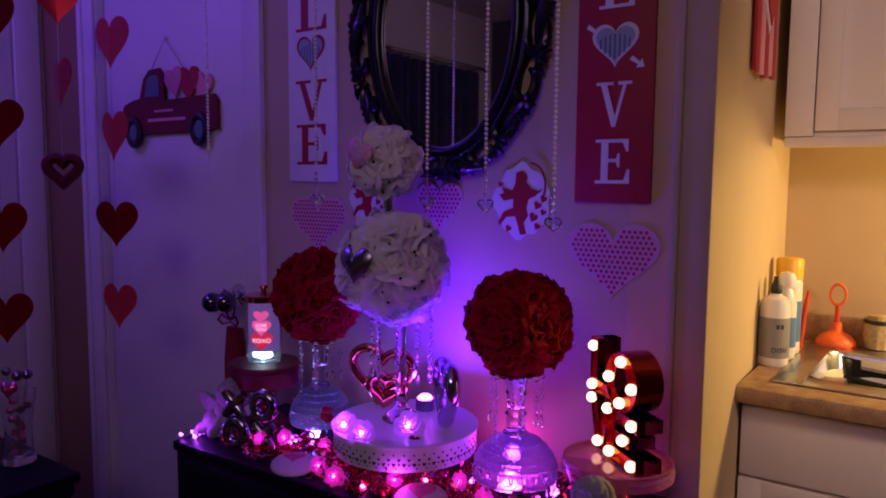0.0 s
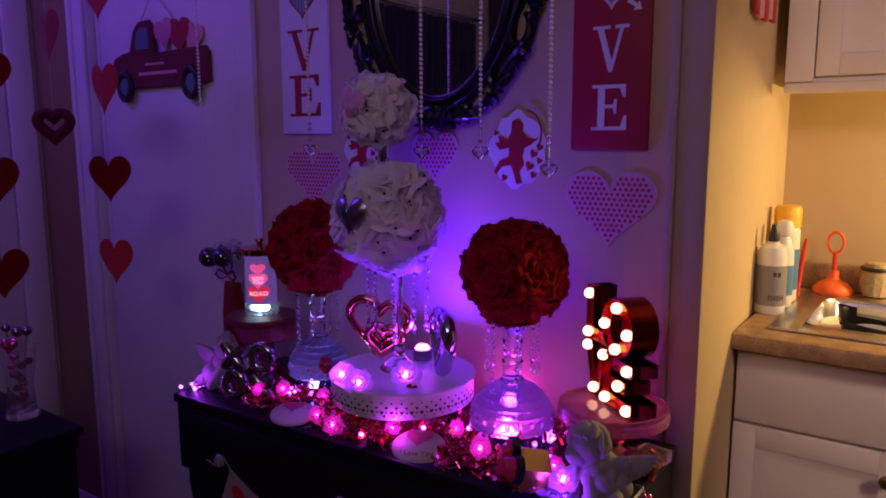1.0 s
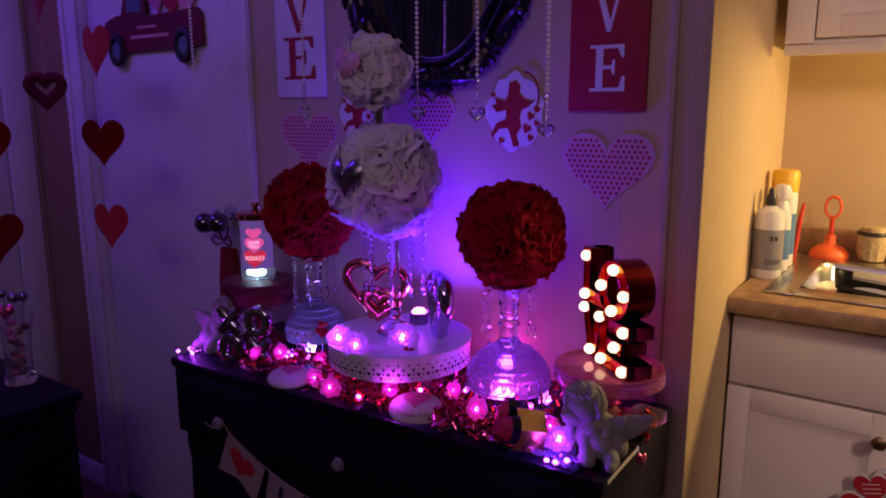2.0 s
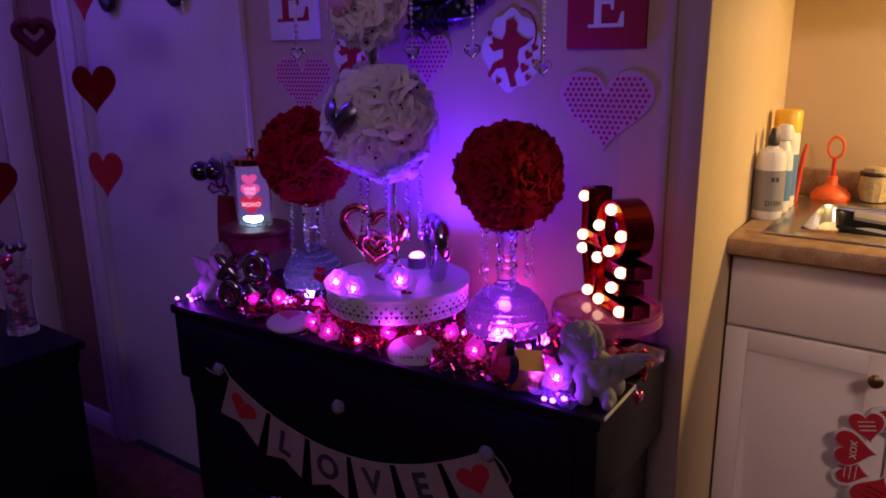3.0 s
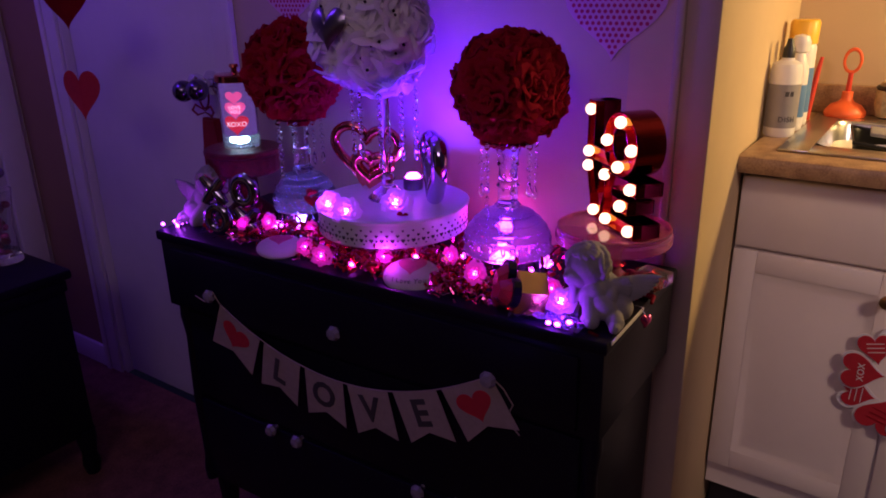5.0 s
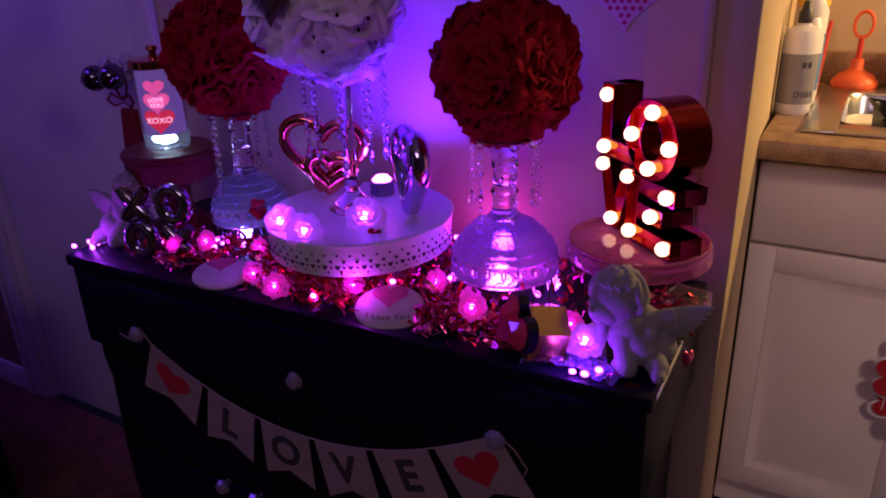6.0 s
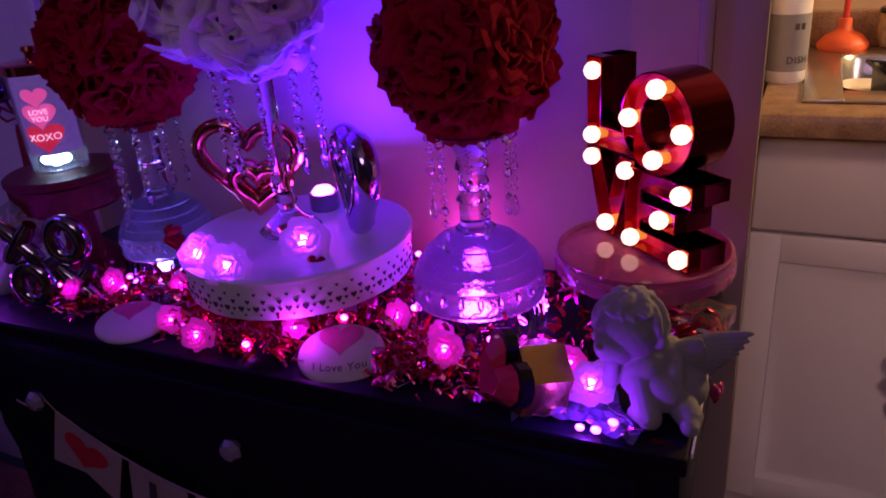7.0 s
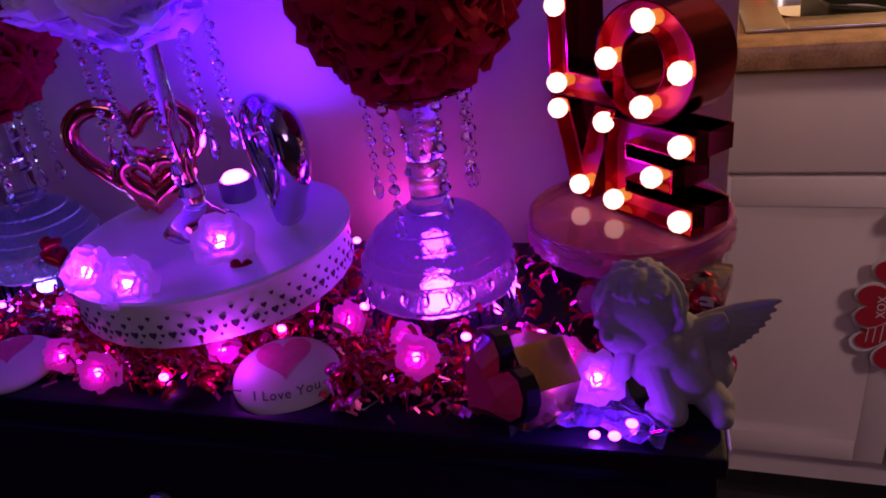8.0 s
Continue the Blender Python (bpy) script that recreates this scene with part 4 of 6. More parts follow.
def candlestick(loc, top, label, strings, base=0.078):
    t = thing("candlestick", label, "candlestick", (loc[0], loc[1], ZT), group="crystal candlesticks")
    h = top - ZT
    part("foot_skirt", lathe([(base * 0.90, 0.0), (base * 1.0, 0.0), (base * 1.02, 0.006), (base * 1.0, 0.030), (base * 0.965, 0.036), (base * 0.93, 0.034), (base * 0.93, 0.006)], 96, ripple=32, depth=0.018), M_GLASS, t, "fluted glass skirt of the foot")
    # stepped dome with pressed rings, hollow beneath
    outer = [(1.00, 0.036), (1.02, 0.040), (0.98, 0.046), (0.97, 0.066), (0.99, 0.069), (0.95, 0.073), (0.90, 0.079), (0.91, 0.082), (0.85, 0.086), (0.77, 0.092), (0.78, 0.095), (0.70, 0.099), (0.60, 0.104), (0.61, 0.107), (0.50, 0.110), (0.38, 0.113), (0.27, 0.115), (0, 0.116)]
    part("base", lathe([(base * r, z) for r, z in outer] + [(base * max(0.0, r - 0.055), z - 0.004) for r, z in outer[-2::-3]], 96, ripple=32, depth=0.006), M_GLASSTEX, t, "pressed glass dome foot")
    for k in range(22):
        a = 2 * math.pi * k / 22
        part("relief", ball(0.0062, (base * 0.975 * math.cos(a), base * 0.975 * math.sin(a), 0.056), (0.7, 0.7, 1.5), 1), M_GLASS, t)
    z = 0.115
    prof = [(0, z), (0.018, z)]
    for k, (r, dz) in enumerate(((0.024, 0.006), (0.018, 0.005), (0.0175, 0.026), (0.021, 0.004), (0.0175, 0.005), (0.016, 0.028), (0.020, 0.004), (0.017, 0.012))):
        z += dz
        prof.append((r, z))
    prof += [(0.020, min(z + 0.01, h - 0.004)), (0.026, h), (0, h)]
    part("stem", lathe(prof, 20), M_GLASS, t, "turned clear crystal stem")
    part("bobeche", lathe([(0, h - 0.002), (0.046, h + 0.002), (0.050, h + 0.006), (0.044, h + 0.006), (0, h + 0.004)], 28, ripple=14, depth=0.02), M_GLASS, t)
    for k, (a, ln) in enumerate(strings):
        bead_string(t, 0.047 * math.cos(radians(a)), 0.047 * math.sin(radians(a)), h - 0.002, h - ln)
    return t


candlestick((-0.293, -0.122), 1.006, "clear crystal candlestick with hanging beads and a lit dome foot", ((200, 0.10), (250, 0.13), (310, 0.11), (350, 0.09), (20, 0.10), (110, 0.10)))
candlestick((-0.805, -0.114), 1.000, "clear crystal candlestick with hanging beads beside the red stand", ((200, 0.13), (245, 0.15), (305, 0.11), (350, 0.09), (60, 0.10)), 0.068)

# ---- white cake stand with the tall crystal stem ----
SC, SR, SZ = (-0.527, -0.155), 0.146, 0.876
st = thing("cake_stand", "round white enamel cake stand with a pierced skirt", "cake stand", (*SC, ZT))
h = SZ - ZT
part("plate", lathe([(0, h - 0.006), (SR - 0.004, h - 0.006), (SR, h - 0.004), (SR + 0.001, h), (SR - 0.002, h + 0.002), (SR - 0.008, h), (0, h)], 72), M_STANDWHITE, st)
part("skirt", lathe([(SR - 0.003, h - 0.004), (SR - 0.003, h - 0.046), (SR - 0.004, h - 0.048), (SR - 0.006, h - 0.046), (SR - 0.006, h - 0.006)], 72, ripple=36, depth=0.003), M_STANDWHITE, st)
part("foot", lathe([(0, 0), (0.075, 0), (0.078, 0.004), (0.050, 0.012), (0.022, 0.025), (0.022, h - 0.012), (0.04, h - 0.007), (0, h - 0.006)], 40), M_STANDWHITE, st)
# flat dark hearts laid on the skirt, the holes' inner shade as colour
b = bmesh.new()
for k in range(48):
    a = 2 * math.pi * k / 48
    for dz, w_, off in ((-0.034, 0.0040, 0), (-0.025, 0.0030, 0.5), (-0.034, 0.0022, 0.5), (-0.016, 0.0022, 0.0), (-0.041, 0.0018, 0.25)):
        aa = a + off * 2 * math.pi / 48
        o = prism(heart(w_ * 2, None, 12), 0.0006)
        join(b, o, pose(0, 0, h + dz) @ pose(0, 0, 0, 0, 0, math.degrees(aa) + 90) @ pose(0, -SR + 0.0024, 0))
tagged(part("hole_shade", b, M_GREY, st), kind="stuff")
wst = thing("tall_stem", "tall clear crystal stem carrying the ivory rose balls", "candlestick", (-0.542, -0.148, SZ + 0.0005))
part("foot", lathe([(0, 0), (0.038, 0), (0.040, 0.003), (0.030, 0.012), (0.016, 0.022), (0.010, 0.030), (0.014, 0.040), (0.009, 0.050), (0, 0.050)], 28), M_GLASS, wst)
part("rod", lathe([(0, 0.05), (0.0085, 0.05), (0.0085, 0.205), (0, 0.205)], 16), M_GLASS, wst)
part("collar", lathe([(0, 0.192), (0.022, 0.200), (0.026, 0.205), (0.020, 0.208), (0, 0.207)], 24), M_CHROME, wst)
part("upper_rod", lathe([(0, 0), (0.012, 0), (0.012, 0.07), (0, 0.07)], 14, m=pose(-0.034, 0, 1.275 - SZ)), M_CHROME, wst)
for k in range(9):
    a = radians(20 + 40 * k)
    bead_string(wst, 0.060 * math.cos(a), 0.060 * math.sin(a), 0.203, 0.203 - (0.11, 0.135, 0.12)[k % 3])


# things on the stand
def heart_sculpture(name, label, loc, rot, w_, h_, r, material, small=False, n=56):
    t = thing(name, label, "heart sculpture", loc, rot, group="heart sculptures")
    pts = [(x, 0, z + h_ * 0.5) for x, z in heart(w_, h_, n)]
    low = min(p[2] for p in pts)
    pts = [(x, 0, z - low + r) for x, y, z in pts]
    if small:
        part("ring", tube(pts, r, 14, closed=True), material, t)
        part("small_ring", tube([(x * 0.50 + w_ * 0.14, -r * 1.7, (z - r) * 0.48 + r * 1.6) for x, y, z in pts], r * 1.35, 14, closed=True), material, t)
    else:
        part("ring", tube(pts, r, 14, closed=True), material, t)
    return t


heart_sculpture("double_heart", "rose gold double heart sculpture on the white stand", (-0.642, -0.108, SZ), (0, 8, 26), 0.132, 0.112, 0.0098, M_ROSEGOLD, True)
heart_sculpture("lilac_heart", "lilac chrome heart sculpture seen nearly edge on", (-0.440, -0.137, SZ), (0, 0, -41), 0.092, 0.102, 0.0172, M_LILAC)

M_FLAME = mat("violet_led_flame", (0.9, 0.6, 1.0), 0.4, vary=0, emit=(0.75, 0.07, 1.0), power=20)
tl = thing("led_tealight", "glowing violet led tealight on the white stand", "candle", (-0.543, -0.068, SZ))
part("cup", lathe([(0, 0), (0.019, 0), (0.020, 0.002), (0.020, 0.022), (0.018, 0.024), (0.016, 0.020), (0, 0.019)], 28), M_SILVER, tl)
part("flame", lathe([(0, 0.019), (0.014, 0.021), (0.016, 0.025), (0.011, 0.031), (0, 0.034)], 20), M_FLAME, tl)

# ---- string of led roses ----
M_LED = mat("magenta_led", (1.0, 0.5, 0.9), 0.4, vary=0, emit=(0.80, 0.05, 0.95), power=24)
M_LEDV = mat("violet_led", (0.8, 0.5, 1.0), 0.4, vary=0, emit=(0.55, 0.06, 1.0), power=16)
M_STANDLED = mat("violet_rose_led", (0.9, 0.7, 1.0), 0.4, vary=0, emit=(0.42, 0.05, 1.0), power=75)
M_GLOWPETAL = mat("lit_pink_petal", (0.90, 0.22, 0.60), 0.5, vary=0.2, scale=90, thin=0.5, emit=(0.95, 0.03, 0.80), power=0.26)
M_PALEPETAL = mat("lit_lilac_petal", (0.80, 0.62, 0.85), 0.5, vary=0.1, thin=0.5, emit=(0.62, 0.10, 0.9), power=0.20)
GLOW = [rose_mesh("led_rose_bloom", M_GLOWPETAL, ((3, 0.08, 0.34, 1.05), (5, 0.22, 0.62, 1.0), (6, 0.36, 0.86, 0.80), (6, 0.46, 1.02, 0.50)), seed=s, ruffle=0.09) for s in (11, 12)]
PALE = [rose_mesh("pale_rose_bloom", M_PALEPETAL, ((3, 0.08, 0.36, 1.05), (5, 0.24, 0.66, 1.0), (6, 0.40, 0.90, 0.75), (6, 0.48, 1.02, 0.46)), seed=s, ruffle=0.09) for s in (13, 14)]


def led_rose(x, y, z, size, meshes, led, k, tilt=(52, 0, 20)):
    t = thing("led_rose", "glowing pink artificial rose on the light string" if meshes is GLOW else "glowing pale lilac artificial rose", "light", (x, y, z), group="led roses")
    o = part("bloom", meshes[k % 2], None, t)
    o.matrix_basis = pose(0, 0, 0.35 * size, *tilt) @ Matrix.Scale(size, 4)
    part("bulb", ball(size * 0.20, (0, -0.15 * size, size * 0.45), (1, 1, 1.2), 2), led, t)
    return t


for k, (x, y, z) in enumerate(((-0.818, -0.280, 0.808), (-0.782, -0.243, 0.806), (-0.582, -0.300, 0.790), (-0.470, -0.258, 0.798), (-0.360, -0.206, 0.804), (-0.272, -0.262, 0.808), (-0.148, -0.232, 0.800),
                               (-0.645, -0.280, 0.790), (-0.700, -0.205, 0.792), (-0.296, -0.225, 0.800))):
    led_rose(x, y, z, 0.0160 + 0.002 * (k % 3), GLOW, M_LED, k, (55 + 8 * (k % 3), 0, -10 + 17 * (k % 4)))
led_rose(-0.590, -0.262, SZ, 0.025, PALE, M_STANDLED, 0, (48, 0, 15))
led_rose(-0.530, -0.280, SZ, 0.027, PALE, M_STANDLED, 1, (60, 0, 30))
led_rose(-0.483, -0.198, SZ, 0.030, PALE, M_STANDLED, 0, (42, 0, 35))
led_rose(-0.122, -0.248, ZT + 0.012, 0.024, PALE, M_STANDLED, 1, (40, 0, 20))
for k, (x, y, z) in enumerate(((-1.046, -0.312, 0.779), (-1.040, -0.286, 0.779), (-1.030, -0.270, 0.779), (-0.896, -0.288, 0.779), (-0.870, -0.270, 0.779), (-0.104, -0.300, 0.779),
                               (-0.092, -0.284, 0.779), (-0.600, -0.272, 0.790), (-0.632, -0.220, 0.800), (-0.438, -0.205, 0.790), (-0.370, -0.150, 0.786), (-0.160, -0.238, 0.790), (-0.176, -0.200, 0.800), (-0.230, -0.150, 0.790),
                               (-0.245, -0.205, 0.795), (-0.520, -0.290, 0.786), (-0.770, -0.240, 0.800), (-0.890, -0.250, 0.790), (-0.362, -0.040, 0.800), (-0.740, -0.300, 0.780), (-0.425, -0.030, 0.800))):
    t = thing("led_bead", "tiny glowing led bead on a thin wire", "light", (x, y, z), group="led beads")
    part("bulb", ball(0.0038, (0, 0, 0.004), (1.3, 1, 1), 2), M_LEDV if x < -0.95 or x > -0.15 else M_LED, t)
for x, y, z in ((-0.405, 0.030, 0.783), (-0.385, 0.042, 0.783), (-0.368, 0.030, 0.783)):
    t = thing("led_bead", "pink led bead lying behind the cake stand", "light", (x, y, z), group="led beads")
    part("bulb", ball(0.0060, (0, 0, 0.006), (1.2, 1, 1), 2), M_LED, t)
rnd = random.Random(33)
for cx, cy, cz, sx_, sy_, n in ((-1.025, -0.290, 0.779, 0.020, 0.022, 7), (-0.800, -0.185, 0.786, 0.045, 0.012, 6), (-0.130, -0.292, 0.779, 0.030, 0.010, 1), (-0.590, -0.245, SZ + 0.004, 0.020, 0.022, 4), (-0.215, -0.085, 0.784, 0.015, 0.03, 4)):
    for k in range(n):
        t = thing("led_bead", "tiny glowing violet led bead on a thin wire", "light", (cx + rnd.uniform(-sx_, sx_), max(-0.302, cy + rnd.uniform(-sy_, sy_)), cz), group="led beads")
        part("bulb", ball(0.0034, (0, 0, 0.003), (1.3, 1, 1), 2), M_LEDV, t)
lamp("dome_led", "POINT", (-0.288, -0.136, 0.845), (0, 0, 0), 0.34, (0.26, 0.03, 1.0), 0.008)
M_DOMELED = mat("dome_led", (1, 0.8, 1), 0.4, vary=0, emit=(0.70, 0.07, 1.0), power=34)
dl = thing("dome_light", "bright violet led puck under the glass dome", "light", (-0.286, -0.146, ZT + 0.001))
part("cup", lathe([(0, 0), (0.017, 0), (0.018, 0.003), (0.018, 0.026), (0, 0.026)], 20), M_GREY, dl)
part("puck", lathe([(0, 0.0262), (0.010, 0.0262), (0.011, 0.030), (0.009, 0.042), (0.005, 0.047), (0, 0.048)], 20), M_DOMELED, dl)

M_DOMEBLUE = mat("blue_dome_led", (0.8, 0.8, 1), 0.4, vary=0, emit=(0.25, 0.16, 1.0), power=60)
dl = thing("dome_light", "blue-violet led puck under the second glass dome", "light", (-0.795, -0.140, ZT + 0.007))
part("puck", lathe([(0, 0), (0.010, 0), (0.011, 0.004), (0.010, 0.014), (0.006, 0.018), (0, 0.019)], 20), M_DOMEBLUE, dl)

# light string wire
rnd = random.Random(5)
pts = []
for k in range(90):
    x = -1.02 + 0.95 * k / 89
    pts.append((x, -0.250 + 0.045 * math.sin(k * 0.55) + rnd.uniform(-0.008, 0.008), 0.784 + 0.006 * math.sin(k * 1.3) + rnd.uniform(0, 0.004)))
lw = thing("light_wire", "thin silver wire of the led string on the dresser", "cable")
part("wire", tube(pts, 0.0007, 5), M_SILVER, lw)


# ---- lit bottle on the red stand ----
M_LIQUID = mat("lit_clear_gel", (0.85, 0.90, 1.0), 0.08, glass=0.85, vary=0, ior=1.33)
M_CYANLED = mat("cyan_led", (0.8, 1, 1), 0.4, vary=0, emit=(0.55, 0.95, 1.0), power=9)
M_LITPINK = mat("lit_pink_sticker", (0.85, 0.25, 0.40), 0.5, vary=0.08, emit=(1.0, 0.10, 0.35), power=0.7)
M_LITRED = mat("lit_red_sticker", (0.70, 0.04, 0.08), 0.5, vary=0.08, emit=(1.0, 0.03, 0.08), power=0.5)
M_LITWHITE = mat("lit_white_print", (0.9, 0.85, 0.9), 0.5, vary=0, emit=(1.0, 0.75, 0.9), power=0.9)
M_LITGEL = mat("glowing_gel_core", (0.30, 0.26, 0.42), 0.4, vary=0.5, scale=160, glass=0.5, emit=(0.45, 0.22, 0.80), power=0.16)
bx, by = -0.950, -0.150
bo = thing("bottle_lamp", "light-up bottle with heart stickers and a rose gold cap", "lamp", (bx, by, 0.936))
bo.scale = (1.06, 1.06, 1.0)
part("glass", lathe([(0, 0), (0.036, 0), (0.0375, 0.003), (0.0375, 0.138), (0.036, 0.144), (0.036, 0.146), (0.0358, 0.146), (0.0358, 0.004), (0, 0.003)], 36), M_CLEAR, bo)
part("core", lathe([(0, 0.026), (0.0325, 0.027), (0.0336, 0.130), (0.031, 0.136), (0, 0.136)], 28), M_LITGEL, bo)
part("cap", lathe([(0.0395, 0.140), (0.041, 0.141), (0.041, 0.153), (0.038, 0.156), (0.010, 0.157), (0.006, 0.160), (0.006, 0.168), (0.010, 0.170), (0.008, 0.176), (0, 0.177)], 32), M_ROSEGOLD, bo)
for sx, sz, r in ((-0.014, 0.010, 0.011), (0.014, 0.012, 0.012), (0.0, 0.006, 0.008)):
    part("led", ball(r, (sx, -0.006, sz + 0.006), (1.1, 1, 0.7), 2), M_CYANLED, bo)
face = pose(0, 0, 0, 0, 0, 38)
for k, (z, w_, m_) in enumerate(((0.108, 0.034, M_LITPINK), (0.082, 0.044, M_LITPINK), (0.050, 0.052, M_LITRED))):
    b = wrap(prism(heart(w_, w_ * 0.82), 0.0006, m=pose(0, 0, z)), 0.0343)
    bmesh.ops.transform(b, matrix=face, verts=b.verts)
    part("sticker", b, m_, bo)
for word, z, s in (("LOVE", 0.089, 0.010), ("YOU", 0.0795, 0.010), ("XOXO", 0.053, 0.014)):
    b = wrap(join(None, lettering(word, s, 0.0003), pose(0, 0, z)), 0.0349)
    bmesh.ops.transform(b, matrix=face, verts=b.verts)
    part("print", b, M_LITWHITE, bo)
rs = thing("red_pedestal", "dark red glitter pedestal under the light-up bottle", "cake stand", (bx, by, ZT))
part("plate", lathe([(0, 0.145), (0.080, 0.145), (0.084, 0.148), (0.084, 0.155), (0.080, 0.1585), (0, 0.1585)], 48), M_GLITTER, rs)
part("skirt", lathe([(0.080, 0.144), (0.078, 0.110), (0.072, 0.104), (0.070, 0.108), (0.074, 0.143)], 48, ripple=24, depth=0.015), M_GLITTER, rs)
part("stem", lathe([(0, 0), (0.066, 0), (0.068, 0.006), (0.050, 0.018), (0.026, 0.04), (0.024, 0.10), (0.05, 0.140), (0, 0.1445)], 36), M_GLITTER, rs)

# ---- marquee letters on the pink plate ----
PC, PZ = (-0.106, -0.092), 0.877
pp = thing("pink_plate", "pink glass pedestal plate with a beaded rim", "cake stand", (*PC, ZT))
h = PZ - ZT
part("plate", lathe([(0, h - 0.005), (0.088, h - 0.006), (0.092, h - 0.003), (0.094, h + 0.003), (0.091, h + 0.004), (0.088, h), (0, h)], 60), M_PINKGLASS, pp)
part("rim", lathe([(0.093, h - 0.001), (0.096, h - 0.010), (0.095, h - 0.022), (0.092, h - 0.024), (0.091, h - 0.010)], 72, ripple=36, depth=0.012), M_PINKGLASS, pp)
part("stem", lathe([(0, 0), (0.050, 0), (0.052, 0.004), (0.03, 0.014), (0.014, 0.03), (0.018, 0.05), (0.012, 0.07), (0.03, h - 0.008), (0, h - 0.0055)], 32), M_PINKGLASS, pp)

M_MARQ = mat("red_copper_metal", (0.40, 0.03, 0.02), 0.16, 1.0, vary=0.12, scale=25)
M_MARQIN = mat("magenta_metal_face", (0.80, 0.035, 0.20), 0.28, 0.45, vary=0.12, scale=25)
M_BULB = mat("warm_lit_bulb", (1, 0.9, 0.7), 0.4, vary=0, emit=(1.0, 0.58, 0.30), power=2.8)
# sockets emit amber in place of the bulbs' light falling on them
M_SOCKET = mat("glowing_amber_socket", (0.95, 0.45, 0.10), 0.3, vary=0, emit=(1.0, 0.30, 0.02), power=0.7)
mq = thing("marquee_letters", "red metal letters spelling love with warm bulbs", "light-up sign", (-0.153, -0.008, PZ + 0.0045), (0, 0, -40))


def marquee(name, outer, inner, bulbs, proud=0.0):
    """A channel letter: walls round its outline, a face set back in it, bulbs standing out."""
    D, F = 0.046 + proud, 0.030 + proud
    b = bmesh.new()
    t = 0.0016
    for o, s in [(outer, 1)] + ([(inner, -1)] if inner else []):
        n = len(o)
        area = sum(o[i][0] * o[(i + 1) % n][1] - o[(i + 1) % n][0] * o[i][1] for i in range(n))
        sg = (1 if area > 0 else -1) * s
        off = []
        for i in range(n):
            (xa, za), (xb, zb), (xc, zc) = o[i - 1], o[i], o[(i + 1) % n]
            n1 = Vector((zb - za, xa - xb)).normalized()
            n2 = Vector((zc - zb, xb - xc)).normalized()
            d = (n1 + n2)
            d = d / max(0.4, d.length_squared / 2)
            off.append((xb - sg * t * d.x, zb - sg * t * d.y))
        rows = [[b.verts.new((x, y, z)) for x, z in q] for q, y in ((o, 0), (o, -D), (off, -D), (off, 0))]
        for p, q in zip(rows, rows[1:] + rows[:1]):
            for i in range(n):
                b.faces.new((p[i], p[(i + 1) % n], q[(i + 1) % n], q[i]))
    body = part(name, b, M_MARQ, mq, smooth=bool(inner))
    if inner:
        f = bmesh.new()
        n = len(outer)
        for y in (-F, -0.002):
            va, vb = [f.verts.new((x, y, z)) for x, z in outer], [f.verts.new((x, y, z)) for x, z in inner]
            for i in range(n):
                f.faces.new((va[i], va[(i + 1) % n], vb[(i + 1) % n], vb[i]))
        part("face", f, M_MARQIN, body)
    else:
        part("face", prism(outer, F - 0.002, m=pose(0, -F, 0)), M_MARQIN, body, smooth=False)
    for x, z in bulbs:
        part("socket", lathe([(0.0062, 0), (0.0062, 0.008), (0.0052, 0.011), (0, 0.011)], 14, m=pose(x, -F, z, 90, 0, 0)), M_SOCKET, body)
        part("bulb", ball(0.0098, (x, -F - 0.018, z), (1, 1, 1), 2), M_BULB, body, "glowing warm white globe bulb")


marquee("letter_l", [(0, 0.098), (0.084, 0.098), (0.084, 0.122), (0.026, 0.122), (0.026, 0.196), (0, 0.196)], None, ((0.013, 0.181), (0.012, 0.110)))
marquee("letter_o", ellipse(0.054, 0.051, 48, 0.119, 0.142), ellipse(0.022, 0.026, 48, 0.119, 0.142), ((0.121, 0.177), (0.080, 0.142), (0.159, 0.140), (0.120, 0.106)), 0.003)
marquee("letter_v", [(0, 0.096), (0.024, 0.096), (0.042, 0.045), (0.060, 0.096), (0.086, 0.096), (0.052, 0), (0.028, 0)], None, ((0.012, 0.085), (0.073, 0.083), (0.039, 0.013)))
marquee("letter_e", [(0.072, 0), (0.174, 0), (0.174, 0.024), (0.100, 0.024), (0.100, 0.034), (0.152, 0.034), (0.152, 0.056), (0.100, 0.056), (0.100, 0.068), (0.174, 0.068), (0.174, 0.090), (0.072, 0.090)], None,
        ((0.086, 0.011), (0.160, 0.079), (0.131, 0.045), (0.162, 0.012)), 0.0015)


